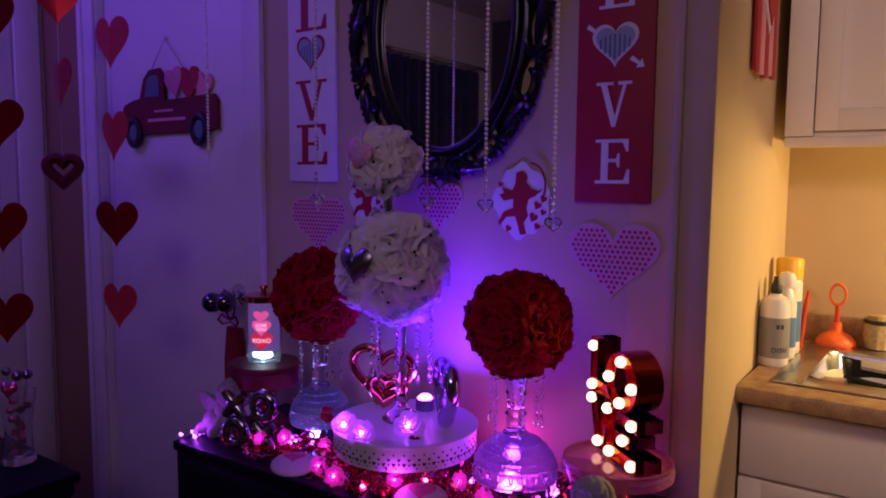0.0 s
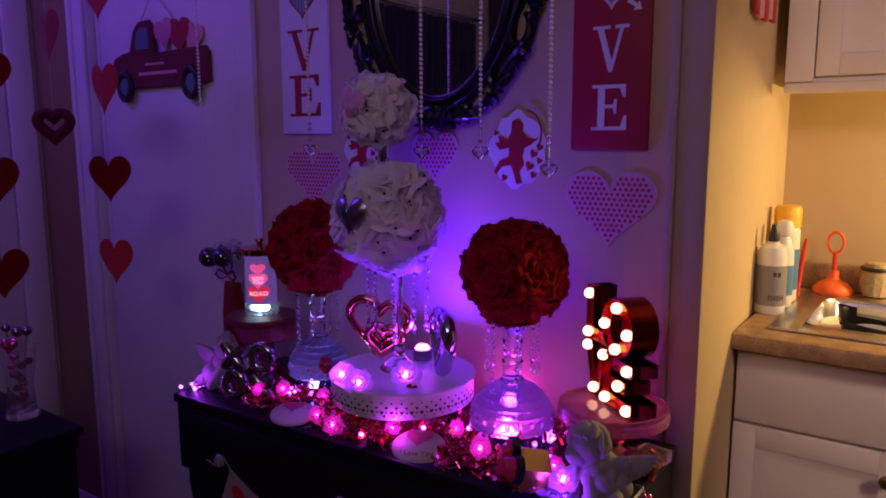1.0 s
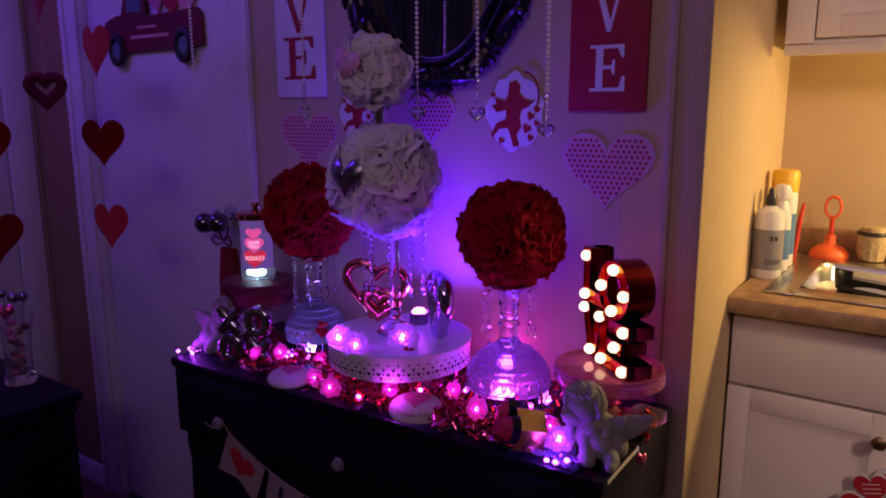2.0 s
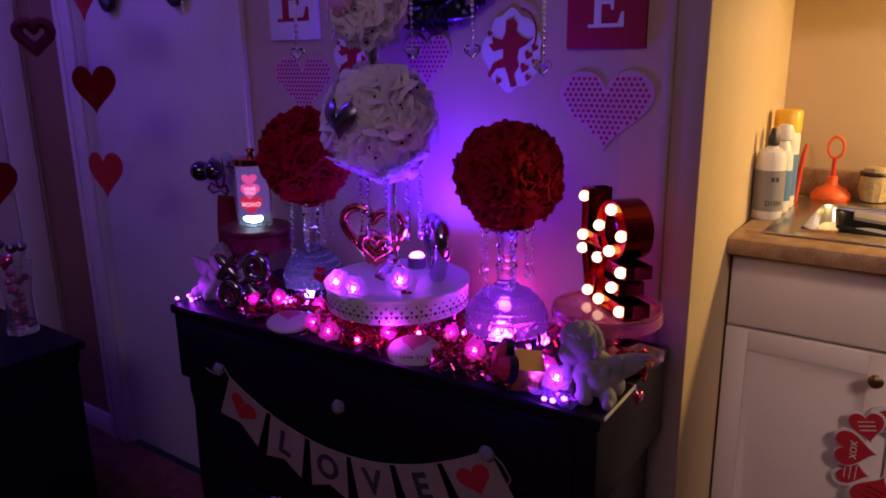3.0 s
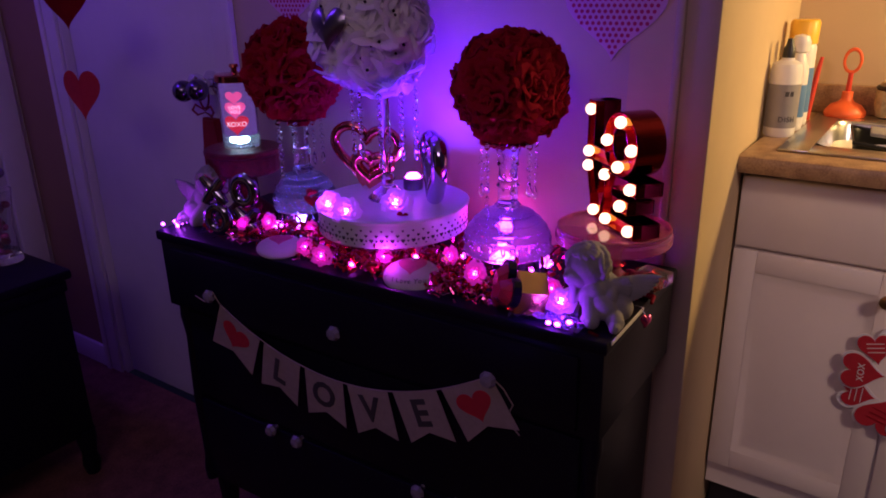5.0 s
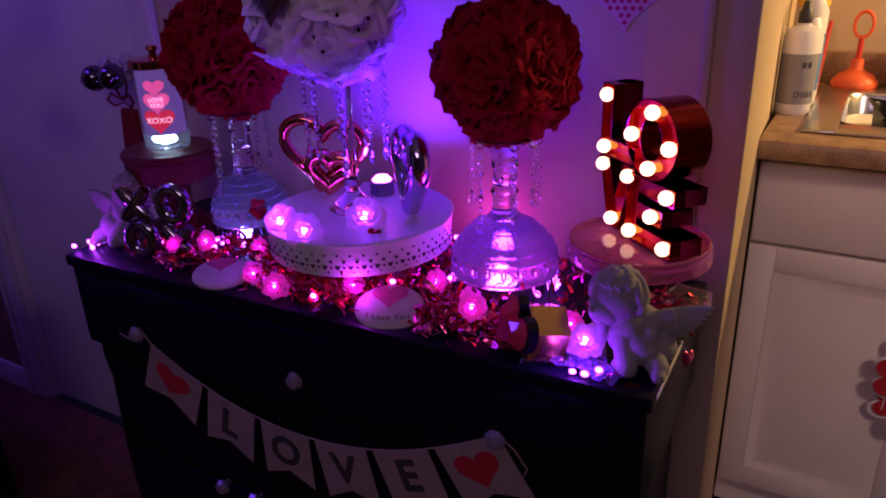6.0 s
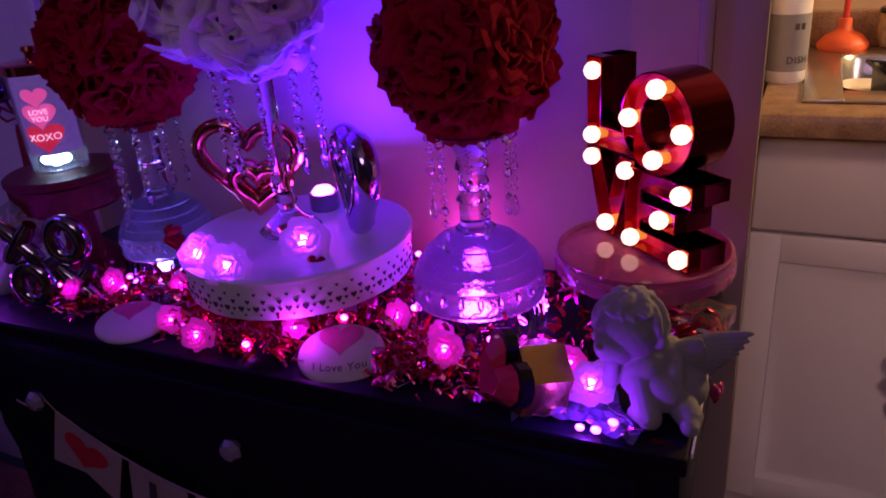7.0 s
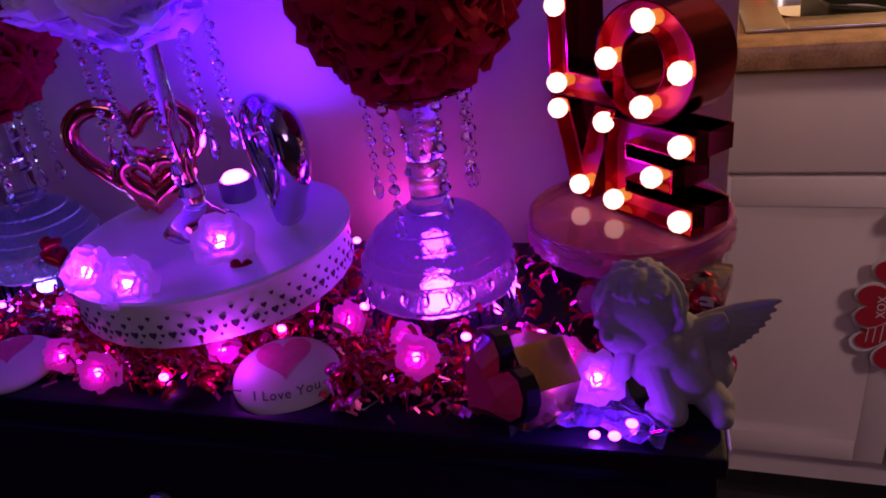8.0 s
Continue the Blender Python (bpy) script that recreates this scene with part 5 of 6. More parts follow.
# ---- statuettes: plain seated winged forms, one mesh each ----
def statuette_mesh():
    b = bmesh.new()
    E3 = lambda *a: Euler([radians(v) for v in a]).to_matrix().to_4x4().to_quaternion()
    def limb(p, q, r0, r1):
        p, q = Vector(p), Vector(q)
        n = 7
        tube([p.lerp(q, k / (n - 1)) for k in range(n)], 1.0, 14, b, taper=[r0 + (r1 - r0) * k / (n - 1) for k in range(n)])
        ball(r0, p, (1, 1, 1), 2, b)
        ball(r1, q, (1, 1, 1), 2, b)
    head = Vector((-0.028, 0.004, 0.084))
    ball(0.0325, head, (1.0, 0.98, 1.06), 3, b)
    ball(0.020, head + Vector((-0.010, -0.020, -0.014)), (1.0, 0.85, 0.9), 3, b)
    ball(0.0045, head + Vector((-0.020, -0.034, -0.010)), (1, 1.2, 1), 2, b)
    # wavy locks combed from the crown
    rnd = random.Random(3)
    for k in range(34):
        a = 2 * math.pi * k / 34 + rnd.uniform(-0.06, 0.06)
        pts, tap = [], []
        reach = 1.75 if math.sin(a) > -0.35 else 0.80
        for i in range(9):
            q = i / 8
            th = 0.12 + q * reach
            w_ = a + 0.30 * math.sin(q * 5 + k)
            rr = 0.0340 + 0.0022 * math.sin(q * 9 + 2 * k)
            pts.append(head + Vector((rr * math.sin(th) * math.cos(w_), rr * math.sin(th) * math.sin(w_), rr * 1.06 * math.cos(th))))
            tap.append(0.8 + 0.5 * math.sin(q * 3.1))
        tube(pts, 0.0033, 7, b, taper=tap)
    for k in range(22):
        a = 2 * math.pi * k / 22
        if math.sin(a) > -0.5:
            ball(0.0062, head + Vector((0.032 * math.cos(a), 0.032 * math.sin(a), -0.010 + rnd.uniform(-0.010, 0.012))), (1, 1, 1.3), 1, b)
    ball(0.029, (0.000, 0.012, 0.046), (0.95, 0.85, 1.15), 3, b, E3(0, -20, 0))
    ball(0.027, (0.018, 0.008, 0.026), (1.1, 0.95, 0.9), 3, b)
    ball(0.026, (-0.012, -0.002, 0.042), (0.95, 0.9, 1.2), 3, b, E3(0, 20, 0))
    ball(0.020, (0.010, -0.016, 0.030), (1.2, 0.8, 1.0), 3, b)
    limb((-0.016, -0.008, 0.046), (0.002, -0.036, 0.014), 0.0145, 0.0135)
    limb((0.004, -0.036, 0.012), (-0.012, -0.030, 0.010), 0.0115, 0.008)
    limb((0.014, -0.002, 0.026), (0.036, -0.022, 0.015), 0.016, 0.0135)
    limb((0.036, -0.022, 0.014), (0.040, -0.034, 0.011), 0.012, 0.009)
    limb((-0.024, -0.002, 0.056), (-0.040, -0.020, 0.034), 0.0105, 0.0085)
    limb((-0.040, -0.020, 0.034), (-0.036, -0.026, 0.060), 0.0085, 0.0070)
    limb((0.012, 0.010, 0.058), (0.020, -0.010, 0.044), 0.011, 0.009)
    root = Vector((0.008, 0.010, 0.060))
    for k in range(11):
        # flight feathers fan from the shoulder, long above and short below
        q = k / 10
        a = radians(-48 + 60 * q)
        L = 0.040 + 0.034 * q ** 1.2
        d = Vector((math.cos(a), 0.22, math.sin(a) * 0.9)).normalized()
        tube([root + d * (L * u) + Vector((0, 0.0012 * k, 0.004 * math.sin(u * 3) + 0.006 * u * u * q)) for u in (0, 0.2, 0.4, 0.6, 0.8, 0.93, 1)], 0.0056, 8, b, taper=[0.9, 1.0, 1.0, 0.95, 0.8, 0.55, 0.25])
    for k in range(6):
        a = radians(-30 + 12 * k)
        tube([root + Vector((math.cos(a) * u, -0.002 + 0.2 * u, math.sin(a) * u)) for u in (0, 0.012, 0.024, 0.034)], 0.0068, 8, b, taper=[1.0, 1.1, 0.9, 0.4])
    me = mesh_of("raw", b, M_PLASTER)
    o = new("raw", me)
    md = o.modifiers.new("fuse", "REMESH")
    md.mode, md.voxel_size, md.use_smooth_shade = "VOXEL", 0.0012, True
    sm = o.modifiers.new("soften", "SMOOTH")
    sm.factor, sm.iterations = 0.5, 2
    out = bpy.data.meshes.new_from_object(o.evaluated_get(bpy.context.evaluated_depsgraph_get()))
    out.name = "statuette"
    bpy.data.objects.remove(o)
    zmin = min(v.co.z for v in out.vertices)
    out.transform(Matrix.Translation((0, 0, -zmin)))
    return out


SM = statuette_mesh()
o = new("cherub_statuette", SM)
o.matrix_basis = pose(-0.062, -0.236, ZT + 0.0005, 0, 0, -4) @ Matrix.Scale(0.98, 4)
tagged(o, "white plaster winged statuette on the dresser corner", "statuette", "plaster statuettes")
o = new("cherub_statuette", SM)
o.matrix_basis = pose(-1.000, -0.236, ZT + 0.0005, 0, 0, 25) @ Matrix.Scale(1.05, 4) @ Matrix.Diagonal((-1, 1, 1, 1))
tagged(o, "white plaster winged statuette lit violet beside the balloon letters", "statuette", "plaster statuettes")

# ---- chrome balloon letters ----
M_BALLOON = mat("dark_chrome_foil", (0.42, 0.38, 0.46), 0.10, 1.0, vary=0.1, bump=0.15, bscale=60)
xo = thing("balloon_letters", "small dark chrome balloon letters in two rows", "ornament", (-0.857, -0.275, ZT), (0, 0, 14))
xo.scale = (1.2, 1.0, 1.06)
for kx, kz, ch in ((-0.031, 0.094, "X"), (0.031, 0.098, "O"), (-0.029, 0.036, "O"), (0.031, 0.036, "X")):
    if ch == "O":
        part("letter_o", tube([(kx + 0.019 * math.cos(a), 0, kz + 0.024 * math.sin(a)) for a in [q * math.pi / 14 for q in range(28)]], 0.0105, 10, closed=True), M_BALLOON, xo)
    else:
        b = tube([(kx - 0.021, 0, kz - 0.025), (kx - 0.010, 0, kz - 0.012), (kx, 0, kz), (kx + 0.010, 0, kz + 0.012), (kx + 0.021, 0, kz + 0.025)], 0.0108, 10, taper=[0.75, 1.05, 1.0, 1.05, 0.75])
        tube([(kx + 0.021, 0, kz - 0.025), (kx + 0.010, 0, kz - 0.012), (kx, 0, kz), (kx - 0.010, 0, kz + 0.012), (kx - 0.021, 0, kz + 0.025)], 0.0104, 10, b, taper=[0.75, 1.05, 1.0, 1.05, 0.75])
        part("letter_x", b, M_BALLOON, xo)


# ---- stones ----
M_STONEHEART = mat("painted_pink_heart", (0.50, 0.09, 0.19), 0.55, vary=0.35, scale=120)
def pebble(loc, rot, w_, d_, h_, label, words):
    t = thing("painted_stone", label, "stone", loc, rot, group="painted stones")
    b = ball(1, (0, 0, 0), (w_ / 2, d_ / 2, h_ / 2), 4)
    for v in b.verts:
        v.co.z = v.co.z * (0.9 if v.co.z > 0 else 0.75) + h_ * 0.375
    part("stone", b, M_STONE, t)
    def drape(q):
        for v in q.verts:
            e = max(0.0, 1 - (2 * v.co.x / w_) ** 2 - (2 * v.co.y / d_) ** 2)
            v.co.z += math.sqrt(e) * h_ / 2 * 0.9 + h_ * 0.375 + 0.0006
        return q
    q = prism(heart(w_ * 0.52, d_ * 0.56, 28), 0.0004)
    bmesh.ops.triangulate(q, faces=q.faces[:])
    bmesh.ops.subdivide_edges(q, edges=q.edges[:], cuts=2, use_grid_fill=True)
    bmesh.ops.transform(q, matrix=pose(0, 0.012, 0, -90, 0, 0), verts=q.verts)
    part("heart", drape(q), M_STONEHEART, t, "pink painted heart")
    if words:
        q = lettering(words, 0.0125, 0.0002, 1.1)
        bmesh.ops.transform(q, matrix=pose(0, -d_ * 0.30, 0, -90, 0, 0), verts=q.verts)
        for v in q.verts:
            v.co.y += 6.0 * v.co.x ** 2
        part("print", drape(q), M_BAR, t, "dark hand-painted words")
    return t


pebble((-0.402, -0.266, ZT + 0.004), (24, 0, 26), 0.100, 0.082, 0.026, "cream stone painted with a pink heart and words", "I Love You")
pebble((-0.706, -0.288, ZT + 0.004), (20, 0, 36), 0.092, 0.070, 0.026, "cream stone painted with a pink heart", "")

# ---- gem and gold ornament ----
M_GEM = mat("pink_faceted_gem", (0.90, 0.05, 0.17), 0.03, glass=0.35, vary=0, ior=1.7, coat=0.6)
ge = thing("gem_ornament", "giant gold ring with a pink faceted heart gem", "ornament", (-0.196, -0.291, ZT + 0.038), (-12, 24, -49))
ge.scale = (1.04, 1.04, 1.04)
o = heart(0.072, 0.074, 20)
b = bmesh.new()
ra = [b.verts.new((x, -0.006, z)) for x, z in o]
rb_ = [b.verts.new((x * 0.62, -0.020, z * 0.62 + 0.004)) for x, z in o[::2]]
for i in range(10):
    p, q = ra[2 * i], ra[(2 * i + 2) % 20]
    m_ = ra[2 * i + 1]
    b.faces.new((p, m_, rb_[i]))
    b.faces.new((m_, q, rb_[(i + 1) % 10]))
    b.faces.new((m_, rb_[(i + 1) % 10], rb_[i]))
b.faces.new(rb_), b.faces.new(ra)
part("gem", b, M_GEM, ge, "pink faceted heart gem", smooth=False)
part("setting", prism(heart(0.080, 0.082, 28), 0.012, m=pose(0, -0.0055, 0)), M_BLACKLACQ, ge, "black setting round the gem", smooth=False)
b = bmesh.new()
o8 = [(0.037 * math.cos(a), 0.037 * math.sin(a)) for a in [radians(44 + 60 * k) for k in range(6)]]
va = [[b.verts.new((x * k, y, z * k)) for x, z in o8] for k, y in ((0.97, 0.0068), (1.0, 0.009), (1.0, 0.052), (0.97, 0.054), (0.86, 0.054), (0.86, 0.0068))]
for p, q in zip(va, va[1:] + va[:1]):
    for i in range(6):
        b.faces.new((p[i], p[(i + 1) % 6], q[(i + 1) % 6], q[i]))
part("band", b, M_GOLD, ge, "wide polished gold band", smooth=False)

# ---- clear box behind the statuette ----
ab = thing("battery_box", "clear acrylic box with a white label", "box", (-0.038, -0.090, ZT + 0.012), (0, 0, -12))
part("case", box(-0.026, 0.026, -0.030, 0.030, 0.0, 0.022, 0.003), M_CLEAR, ab)
part("label", box(-0.018, 0.018, -0.0312, -0.0305, 0.006, 0.016), M_WHITESIGN, ab)
part("label_bar", box(-0.012, 0.012, -0.0318, -0.0313, 0.010, 0.012), M_BAR, ab)
rib = thing("ribbon_drape", "crumpled red foil ribbon behind the statuette", "ribbon", (-0.048, -0.075, ZT))
part("ribbon", tube([(-0.03, 0.03, 0.006), (0.0, 0.0, 0.006), (0.02, -0.02, 0.006), (-0.01, -0.035, 0.006), (0.028, -0.045, 0.004), (0.03, -0.06, 0.0)], 0.006, 6, taper=[0.6, 1, 0.7, 1, 0.8, 0.5]), M_REDFOIL, rib)

# ---- foil garland: hearts and shreds ----
M_PINKFOIL = mat("pink_foil", (0.80, 0.12, 0.32), 0.2, 0.8, vary=0.3, scale=80)
M_REDSHRED = mat("red_tinsel", (0.62, 0.01, 0.05), 0.2, 0.8, vary=0.3, scale=80)
KEEP = [(-0.402, -0.266, 0.056), (-0.706, -0.288, 0.052), (-0.185, -0.270, 0.040), (-0.072, -0.238, 0.055), (-1.0, -0.236, 0.05), (-0.13, -0.29, 0.04)]


def clear(x, y):
    if (x - SC[0]) ** 2 + (y - SC[1]) ** 2 < 0.075 ** 2 or (x + 0.293) ** 2 + (y + 0.122) ** 2 < 0.082 ** 2 or (x + 0.805) ** 2 + (y + 0.114) ** 2 < 0.066 ** 2:
        return False
    return all((x - a) ** 2 + (y - c) ** 2 > r * r for a, c, r in KEEP)


def spot(rnd):
    while True:
        x = rnd.uniform(-0.93, -0.05) if rnd.random() < 0.4 else rnd.triangular(-0.93, -0.12, -0.45)
        y = rnd.uniform(-0.288, -0.03) if rnd.random() < 0.35 else rnd.gauss(-0.245, 0.035)
        if -0.302 < y < -0.025 and clear(x, y):
            return x, y


rnd = random.Random(21)
for name, material, n, label in (("tinsel", M_REDSHRED, 1300, "shredded red tinsel garland lying along the dresser top"), ("pink_tinsel", M_PINKFOIL, 1200, "shredded pink tinsel strips among the red garland")):
    b = bmesh.new()
    for k in range(n):
        x, y = spot(rnd)
        z = ZT + 0.002 + abs(rnd.gauss(0, 0.016))
        d = Vector((rnd.gauss(0, 1), rnd.gauss(0, 1), rnd.gauss(0.2, 0.6))).normalized()
        s = d.orthogonal().normalized() * rnd.uniform(0.0008, 0.0026)
        L = rnd.uniform(0.008, 0.022)
        p = Vector((x, y, z))
        mid = p + d * L * 0.5 + Vector((0, 0, 0.003))
        e = p + d * L
        for q in (p, mid, e):
            q.z = max(q.z, ZT + 0.001)
            q.y = min(max(q.y, -0.305), -0.012)
        v = [b.verts.new(q + s2) for q in (p, mid, e) for s2 in (s, -s)]
        b.faces.new((v[0], v[1], v[3], v[2]))
        b.faces.new((v[2], v[3], v[5], v[4]))
    solid(name, b, material, label, "garland", kind="stuff", smooth=False)
PETAL = [mesh_of("heart_petal", join(None, puffed_heart(0.020, 0.019, 0.004), pose(0, 0, 0, -90, 0, 0)), m_) for m_ in (M_REDFOIL, M_REDPAPER, M_PINKFOIL)]
for k in range(230):
    x, y = spot(rnd)
    t = new("heart_confetti", PETAL[k % 3 if rnd.random() < 0.6 else 0])
    t.matrix_basis = pose(x, y, ZT + rnd.uniform(0.004, 0.026), rnd.uniform(-55, 55), rnd.uniform(-50, 50), rnd.uniform(0, 360)) @ Matrix.Scale(rnd.uniform(0.7, 1.25), 4)
    tagged(t, "small shiny red heart of the foil garland", "heart confetti", "foil hearts")
for x, y, z, rx, rz, s in ((-0.452, -0.224, 0.872, 60, 20, 1.1), (-0.505, -0.288, 0.850, 70, 10, 1.0), (-0.470, -0.280, 0.838, 60, 40, 1.2), (-0.720, -0.180, 0.850, 50, 60, 1.5), (-0.712, -0.190, 0.872, 30, 10, 1.3)):
    t = new("heart_confetti", PETAL[0])
    t.matrix_basis = pose(x, y, z, rx, 10, rz) @ Matrix.Scale(s, 4)
    tagged(t, "small shiny red heart of the foil garland", "heart confetti", "foil hearts")

for k in range(26):
    # the garland's end, heaped behind the statuette and over the edge
    t = new("heart_confetti", PETAL[(0, 1, 0, 2)[k % 4]])
    t.matrix_basis = pose(rnd.uniform(-0.085, -0.030), rnd.uniform(-0.165, -0.045), ZT + rnd.uniform(0.006, 0.034), rnd.uniform(-60, 60), rnd.uniform(-60, 60), rnd.uniform(0, 360)) @ Matrix.Scale(rnd.uniform(0.9, 1.5), 4)
    tagged(t, "small shiny red heart of the foil garland", "heart confetti", "foil hearts")
ph = thing("pendant_heart", "glossy pink plastic heart hanging over the dresser edge", "heart ornament", (-0.014, -0.170, 0.758), (0, 12, 62))
part("heart", puffed_heart(0.024, 0.024, 0.006), M_PINKFOIL, ph)
part("thread", tube([(0, 0.001, 0.008), (-0.004, 0.012, 0.020), (-0.016, 0.014, 0.022)], 0.0008, 5), M_SILVER, ph)

# ---- crumpled clear film by the statuette ----
M_FILM = mat("crumpled_clear_film", (0.30, 0.27, 0.50), 0.10, glass=0.55, vary=0.1, scale=60, ior=1.3, coat=0.6)
for fx, fy, fa, fw, fd, sd in ((-0.145, -0.262, 20, 0.105, 0.062, 3), (-0.100, -0.278, -15, 0.075, 0.040, 7), (-0.165, -0.205, 40, 0.060, 0.050, 9)):
    fm = thing("cellophane", "crumpled piece of clear film catching violet light", "wrapping", (fx, fy, ZT), (0, 0, fa), group="film pieces")
    b = bmesh.new()
    g = [[b.verts.new((fw * (i / 14 - 0.5), fd * (j / 9 - 0.5), 0.0035 + 0.016 * abs(noise.noise(Vector((i * 0.55 + sd, j * 0.6, sd)))) + 0.006 * abs(noise.noise(Vector((i * 1.3, j * 1.4 + sd, 2)))))) for j in range(10)] for i in range(15)]
    for i in range(14):
        for j in range(9):
            b.faces.new((g[i][j], g[i + 1][j], g[i + 1][j + 1], g[i][j + 1]))
    bmesh.ops.solidify(b, geom=b.faces[:], thickness=0.0006)
    part("film", b, M_FILM, fm, smooth=False)

# ---- bunting on the dresser front ----
M_FLAG = mat("cream_felt", (0.32, 0.25, 0.22), 0.9, vary=0.15, scale=90, bump=0.3, bscale=300)
bn = thing("bunting", "cream felt bunting with hearts and letters spelling love", "banner")
bn.matrix_basis = pose(-0.527, -0.3275, 0, 0, 0, 1.6) @ Matrix.Translation((0.537, 0, 0))
hang = lambda x: 0.558 + 0.95 * (x + 0.562) ** 2
xs = [-0.870, -0.749, -0.641, -0.533, -0.426, -0.320, -0.212]
for k in range(6):
    x0, x1 = xs[k] + 0.006, xs[k + 1] - 0.006
    z0, z1 = hang(x0), hang(x1)
    ux, uz = (x1 - x0), (z1 - z0)
    L = math.hypot(ux, uz)
    m = Matrix(((ux / L, 0, -uz / L, x0), (0, 1, 0, -0.0008 * (k % 2)), (uz / L, 0, ux / L, z0), (0, 0, 0, 1)))
    o = [(0, 0), (L, 0), (L + 0.006, -0.098), (L * 0.5 + 0.004, -0.080), (-0.004 + 0.008, -0.100)]
    fl = part("flag", prism(o, 0.0012, m=m.copy()), M_FLAG, bn)
    if k in (0, 5):
        part("heart", prism(heart(L * 0.66, 0.056), 0.0008, m=m @ pose(L / 2, -0.0012, -0.044)), M_REDPAPER, fl)
    else:
        q = lettering("LOVE"[k - 1], 0.072, 0.0004, 1.0, 0.0022)
        bmesh.ops.transform(q, matrix=m @ pose(L / 2, -0.0010, -0.044), verts=q.verts)
        part("letter", q, M_BAR, fl, "dark felt letter " + "LOVE"[k - 1])
part("cord", tube([(-0.895, 0.005, 0.655), (-0.880, -0.002, 0.672)] + [(x, 0.002, hang(x) + 0.001) for x in [-0.866 + 0.0162 * i for i in range(41)]] + [(-0.215, 0.0, 0.668), (-0.195, 0.0, 0.655), (-0.178, 0.001, 0.630), (-0.190, 0.001, 0.600), (-0.165, 0.001, 0.577)], 0.0014, 6), M_FLAG, bn)
part("cord_end", tube([(-0.882, -0.004, 0.664), (-0.905, -0.004, 0.645), (-0.935, -0.003, 0.652)], 0.0014, 6), M_FLAG, bn)


# ---- hanging pearl strands ----
def strand(x, y, z0, drop=True):
    t = thing("pearl_strand", "hanging strand of small pearls with a crystal heart drop" if drop else "hanging strand of small pearls in front of the door", "bead strand", (x, y, 0), group="pearl strands")
    b = bmesh.new()
    unit = bmesh.new()
    bmesh.ops.create_icosphere(unit, subdivisions=1, radius=0.0039)
    me = bpy.data.meshes.new("scratch")
    unit.to_mesh(me)
    z = z0 + 0.075
    n = 0
    while z < CEIL - 0.004:
        start = len(b.verts)
        b.from_mesh(me)
        b.verts.ensure_lookup_table()
        for v in b.verts[start:]:
            v.co.z += z
        z += 0.0084
        n += 1
    unit.free()
    tagged(part("pearl", b, M_PEARL, t), kind="stuff")
    part("thread", tube([(0, 0, z0), (0, 0, CEIL - 0.001)], 0.0005, 5), M_PEARL, t)
    if drop:
        for k in range(4):
            part("crystal", lathe([(0, -0.005), (0.0045, 0), (0, 0.005)], 7, m=pose(0, 0, z0 + 0.030 + 0.011 * k)), M_GLASS, t, smooth=False)
        q = puffed_heart(0.030, 0.026, 0.006)
        join(q, puffed_heart(0.030, 0.026, 0.006), pose(0, 0, 0, 0, 0, 180))
        bmesh.ops.transform(q, matrix=pose(0, 0, z0 + 0.008, 0, 0, 30), verts=q.verts)
        part("heart_drop", q, M_GLASS, t, "clear crystal heart")


for x, z in ((-0.450, 1.305), (-0.323, 1.305), (-0.191, 1.278), (-0.736, 1.306)):
    strand(x, -0.19, z)
strand(-1.088, -0.19, 1.330, False)


# ---- hanging paper hearts ----
def hanging(x, y, z, w_, material, turn, upper, label="red foil paper heart hanging on a clear thread", open_=False):
    t = thing("hanging_heart", label, "heart decoration", (x, y, z), (0, 0, turn), group="hanging hearts")
    if open_:
        pts = [(a, 0, c) for a, c in heart(w_ * 0.8, w_ * 0.74, 40)]
        part("heart", tube(pts, w_ * 0.150, 8, closed=True), material, t)
    else:
        b = bmesh.new()
        o = heart(w_, w_ * 1.06, 40)
        va = [b.verts.new((px, -0.0006 + abs(px) * 0.12, pz)) for px, pz in o]
        vb = [b.verts.new((px, 0.0006 + abs(px) * 0.12, pz)) for px, pz in o]
        for i in range(40):
            b.faces.new((va[i], va[(i + 1) % 40], vb[(i + 1) % 40], vb[i]))
        for v in (va, vb):
            b.faces.new(v[:21])
            b.faces.new(v[20:] + v[:1])
        part("heart", b, material, t)
    part("thread", tube([(0, 0, w_ * 0.30), (0, 0, upper - z)], 0.0005, 5), M_CLEAR, t)


for k, (z, w_, m_, turn) in enumerate(((1.688, 0.122, M_REDPAPER, 8), (1.459, 0.118, M_REDPAPER, 0), (1.238, 0.112, M_REDFOIL, 30), (1.028, 0.111, M_REDPAPER, 14))):
    hanging(-1.388, -0.250, z, w_, m_, turn, CEIL if k == 0 else z + 0.22)
hanging(-1.716, -0.210, 1.836, 0.115, M_REDFOIL, 50, CEIL)
hanging(-1.716, -0.210, 1.618, 0.129, M_REDFOIL, -6, 1.81)
hanging(-1.716, -0.210, 1.372, 0.102, M_GLITTER, 52, 1.60, "red glitter open heart hanging on a clear thread", True)
for z, turn in ((1.706, 20), (1.474, 75), (1.240, 35), (1.028, 62)):
    hanging(-1.432, -0.500, z, 0.112, M_REDFOIL, turn, z + 0.22 if z < 1.6 else CEIL)

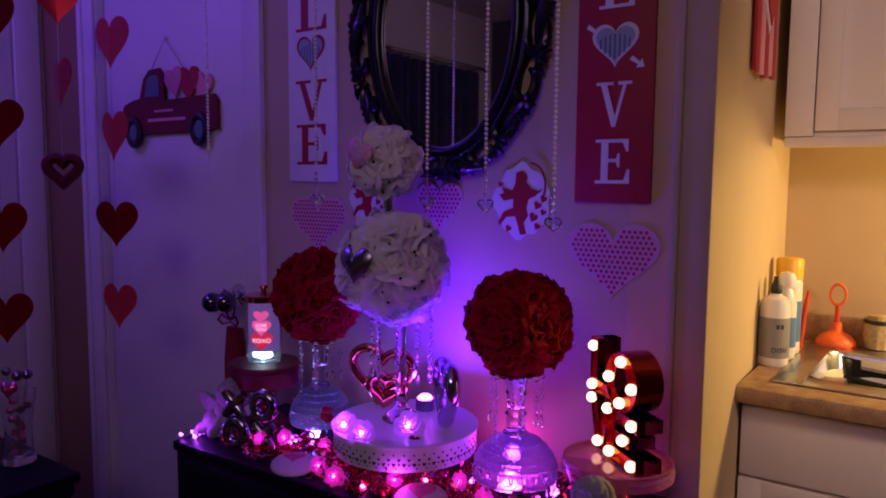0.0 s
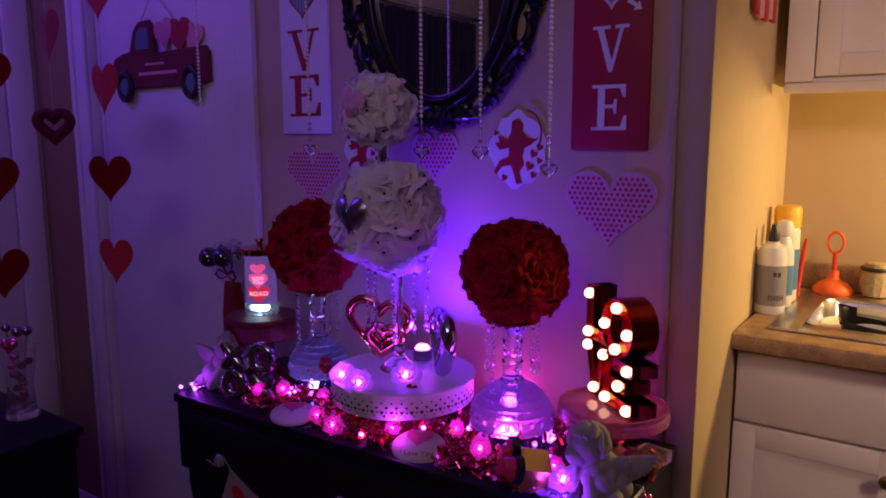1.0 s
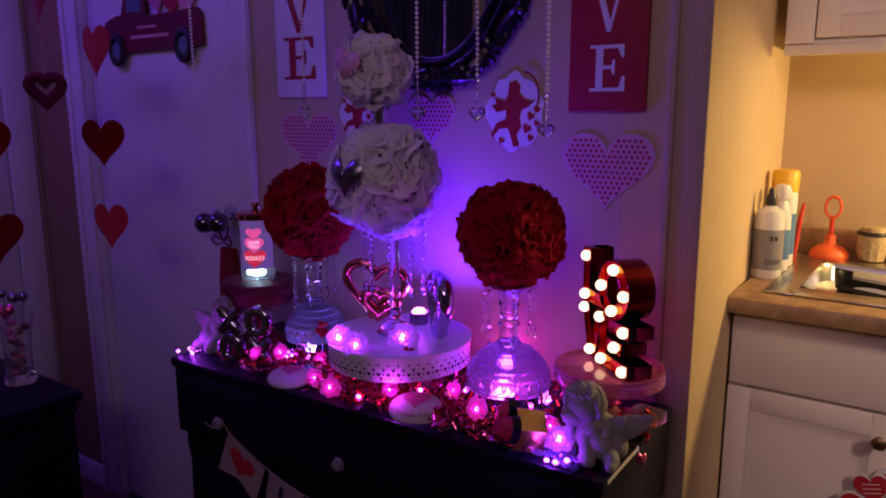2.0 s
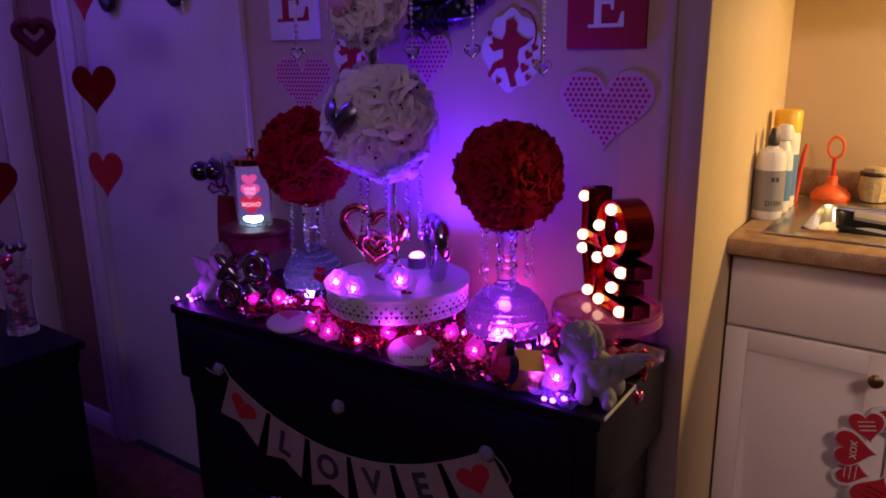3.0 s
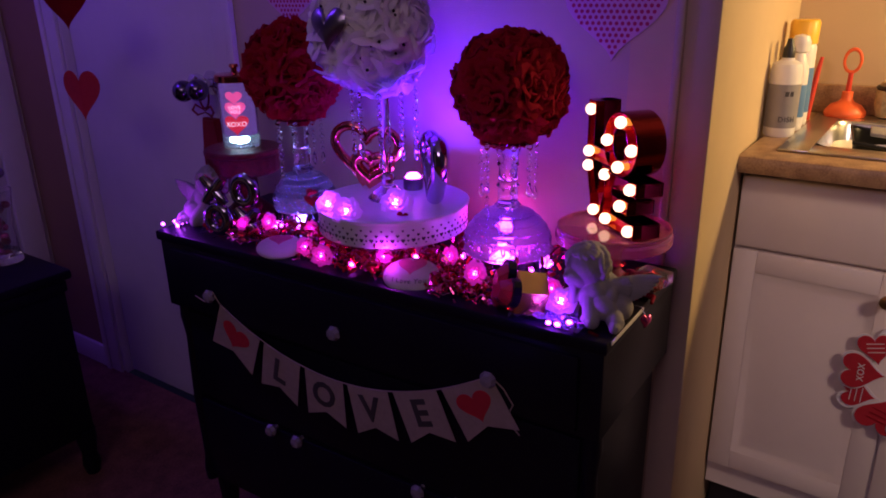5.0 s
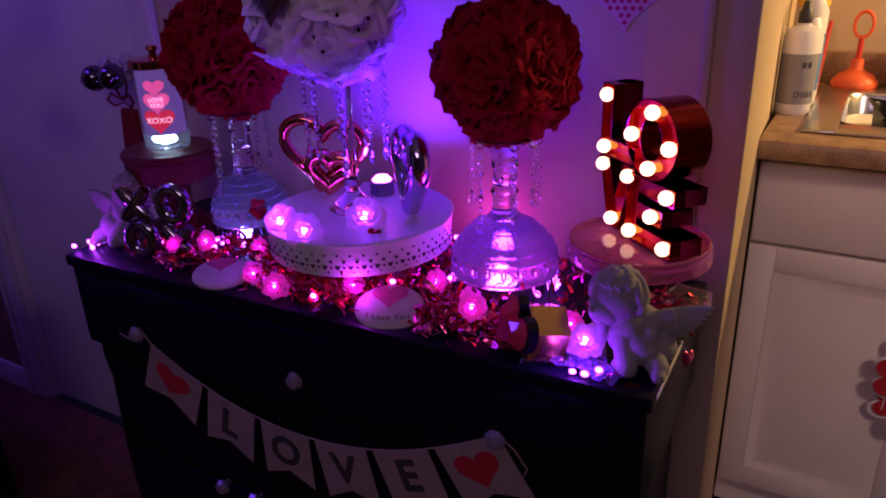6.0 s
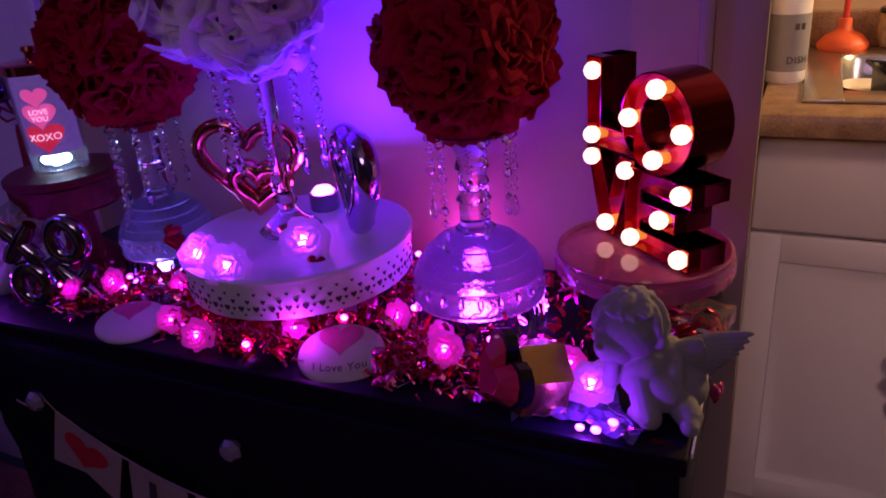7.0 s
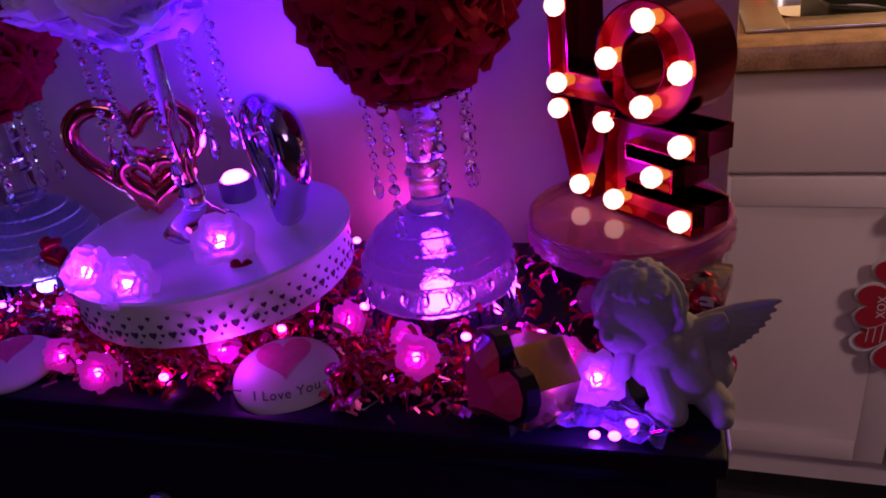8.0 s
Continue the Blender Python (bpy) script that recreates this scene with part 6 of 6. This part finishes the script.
# ---- nightstand with a vase ----
ns = thing("nightstand", "black painted nightstand beside the white door", "nightstand", (-1.775, -0.51, FLOOR))
ns.scale.z = 1.112
part("top", box(-0.25, 0.25, -0.22, 0.22, 0.545, 0.570, 0.008), M_BLACK, ns)
part("body", box(-0.235, 0.232, -0.20, 0.20, 0.12, 0.545, 0.004), M_BLACK, ns)
part("side_moulding", box(-0.24, 0.242, -0.205, 0.205, 0.515, 0.5445, 0.006), M_BLACK, ns)
for x in (-0.215, 0.215):
    for y in (-0.18, 0.18):
        part("leg", lathe([(0, 0), (0.018, 0), (0.026, 0.03), (0.020, 0.06), (0.028, 0.11), (0.028, 0.13), (0, 0.13)], 14, m=pose(x, y, 0)), M_BLACK, ns)
for z0, z1 in ((0.34, 0.50), (0.14, 0.33)):
    dr = part("drawer", box(-0.21, 0.21, -0.215, -0.199, z0, z1, 0.004), M_BLACK, ns)
    part("knob", lathe([(0, 0), (0.005, 0), (0.012, 0.012), (0, 0.024)], 8, m=pose(0, -0.214, (z0 + z1) / 2, 90, 0, 0)), M_GLASS, dr, smooth=False)
vs = thing("glass_vase", "clear glass vase of pink hearts and silver baubles on the nightstand", "vase", (-1.730, -0.355, 0.571))
part("glass", lathe([(0, 0), (0.040, 0), (0.044, 0.004), (0.036, 0.03), (0.034, 0.10), (0.046, 0.19), (0.048, 0.20), (0.046, 0.199), (0.032, 0.10), (0.034, 0.03), (0, 0.008)], 30), M_CLEAR, vs)
rnd = random.Random(12)
for k in range(16):
    part("filler", ball(0.012, (rnd.uniform(-0.02, 0.02), rnd.uniform(-0.02, 0.02), 0.02 + 0.010 * k), (1, 1, 0.9), 2), M_PINKFOIL if k % 2 else M_RIBBON, vs)
for dx, dy, dz, r in ((0.010, 0.0, 0.245, 0.015), (0.044, 0.01, 0.252, 0.014), (-0.008, -0.02, 0.258, 0.012)):
    bk = part("bauble", ball(r, (dx, dy, dz), sub=3), M_SILVER, vs, "small silver bauble on a stick")
    part("stick", tube([(0, 0, 0.05), (dx, dy, dz)], 0.001, 5), M_CHROME, bk)
part("heart", join(None, puffed_heart(0.055, 0.048, 0.014), pose(0.0, -0.02, 0.206, 0, 0, 30)), M_PINKFOIL, vs, "shiny pink heart")
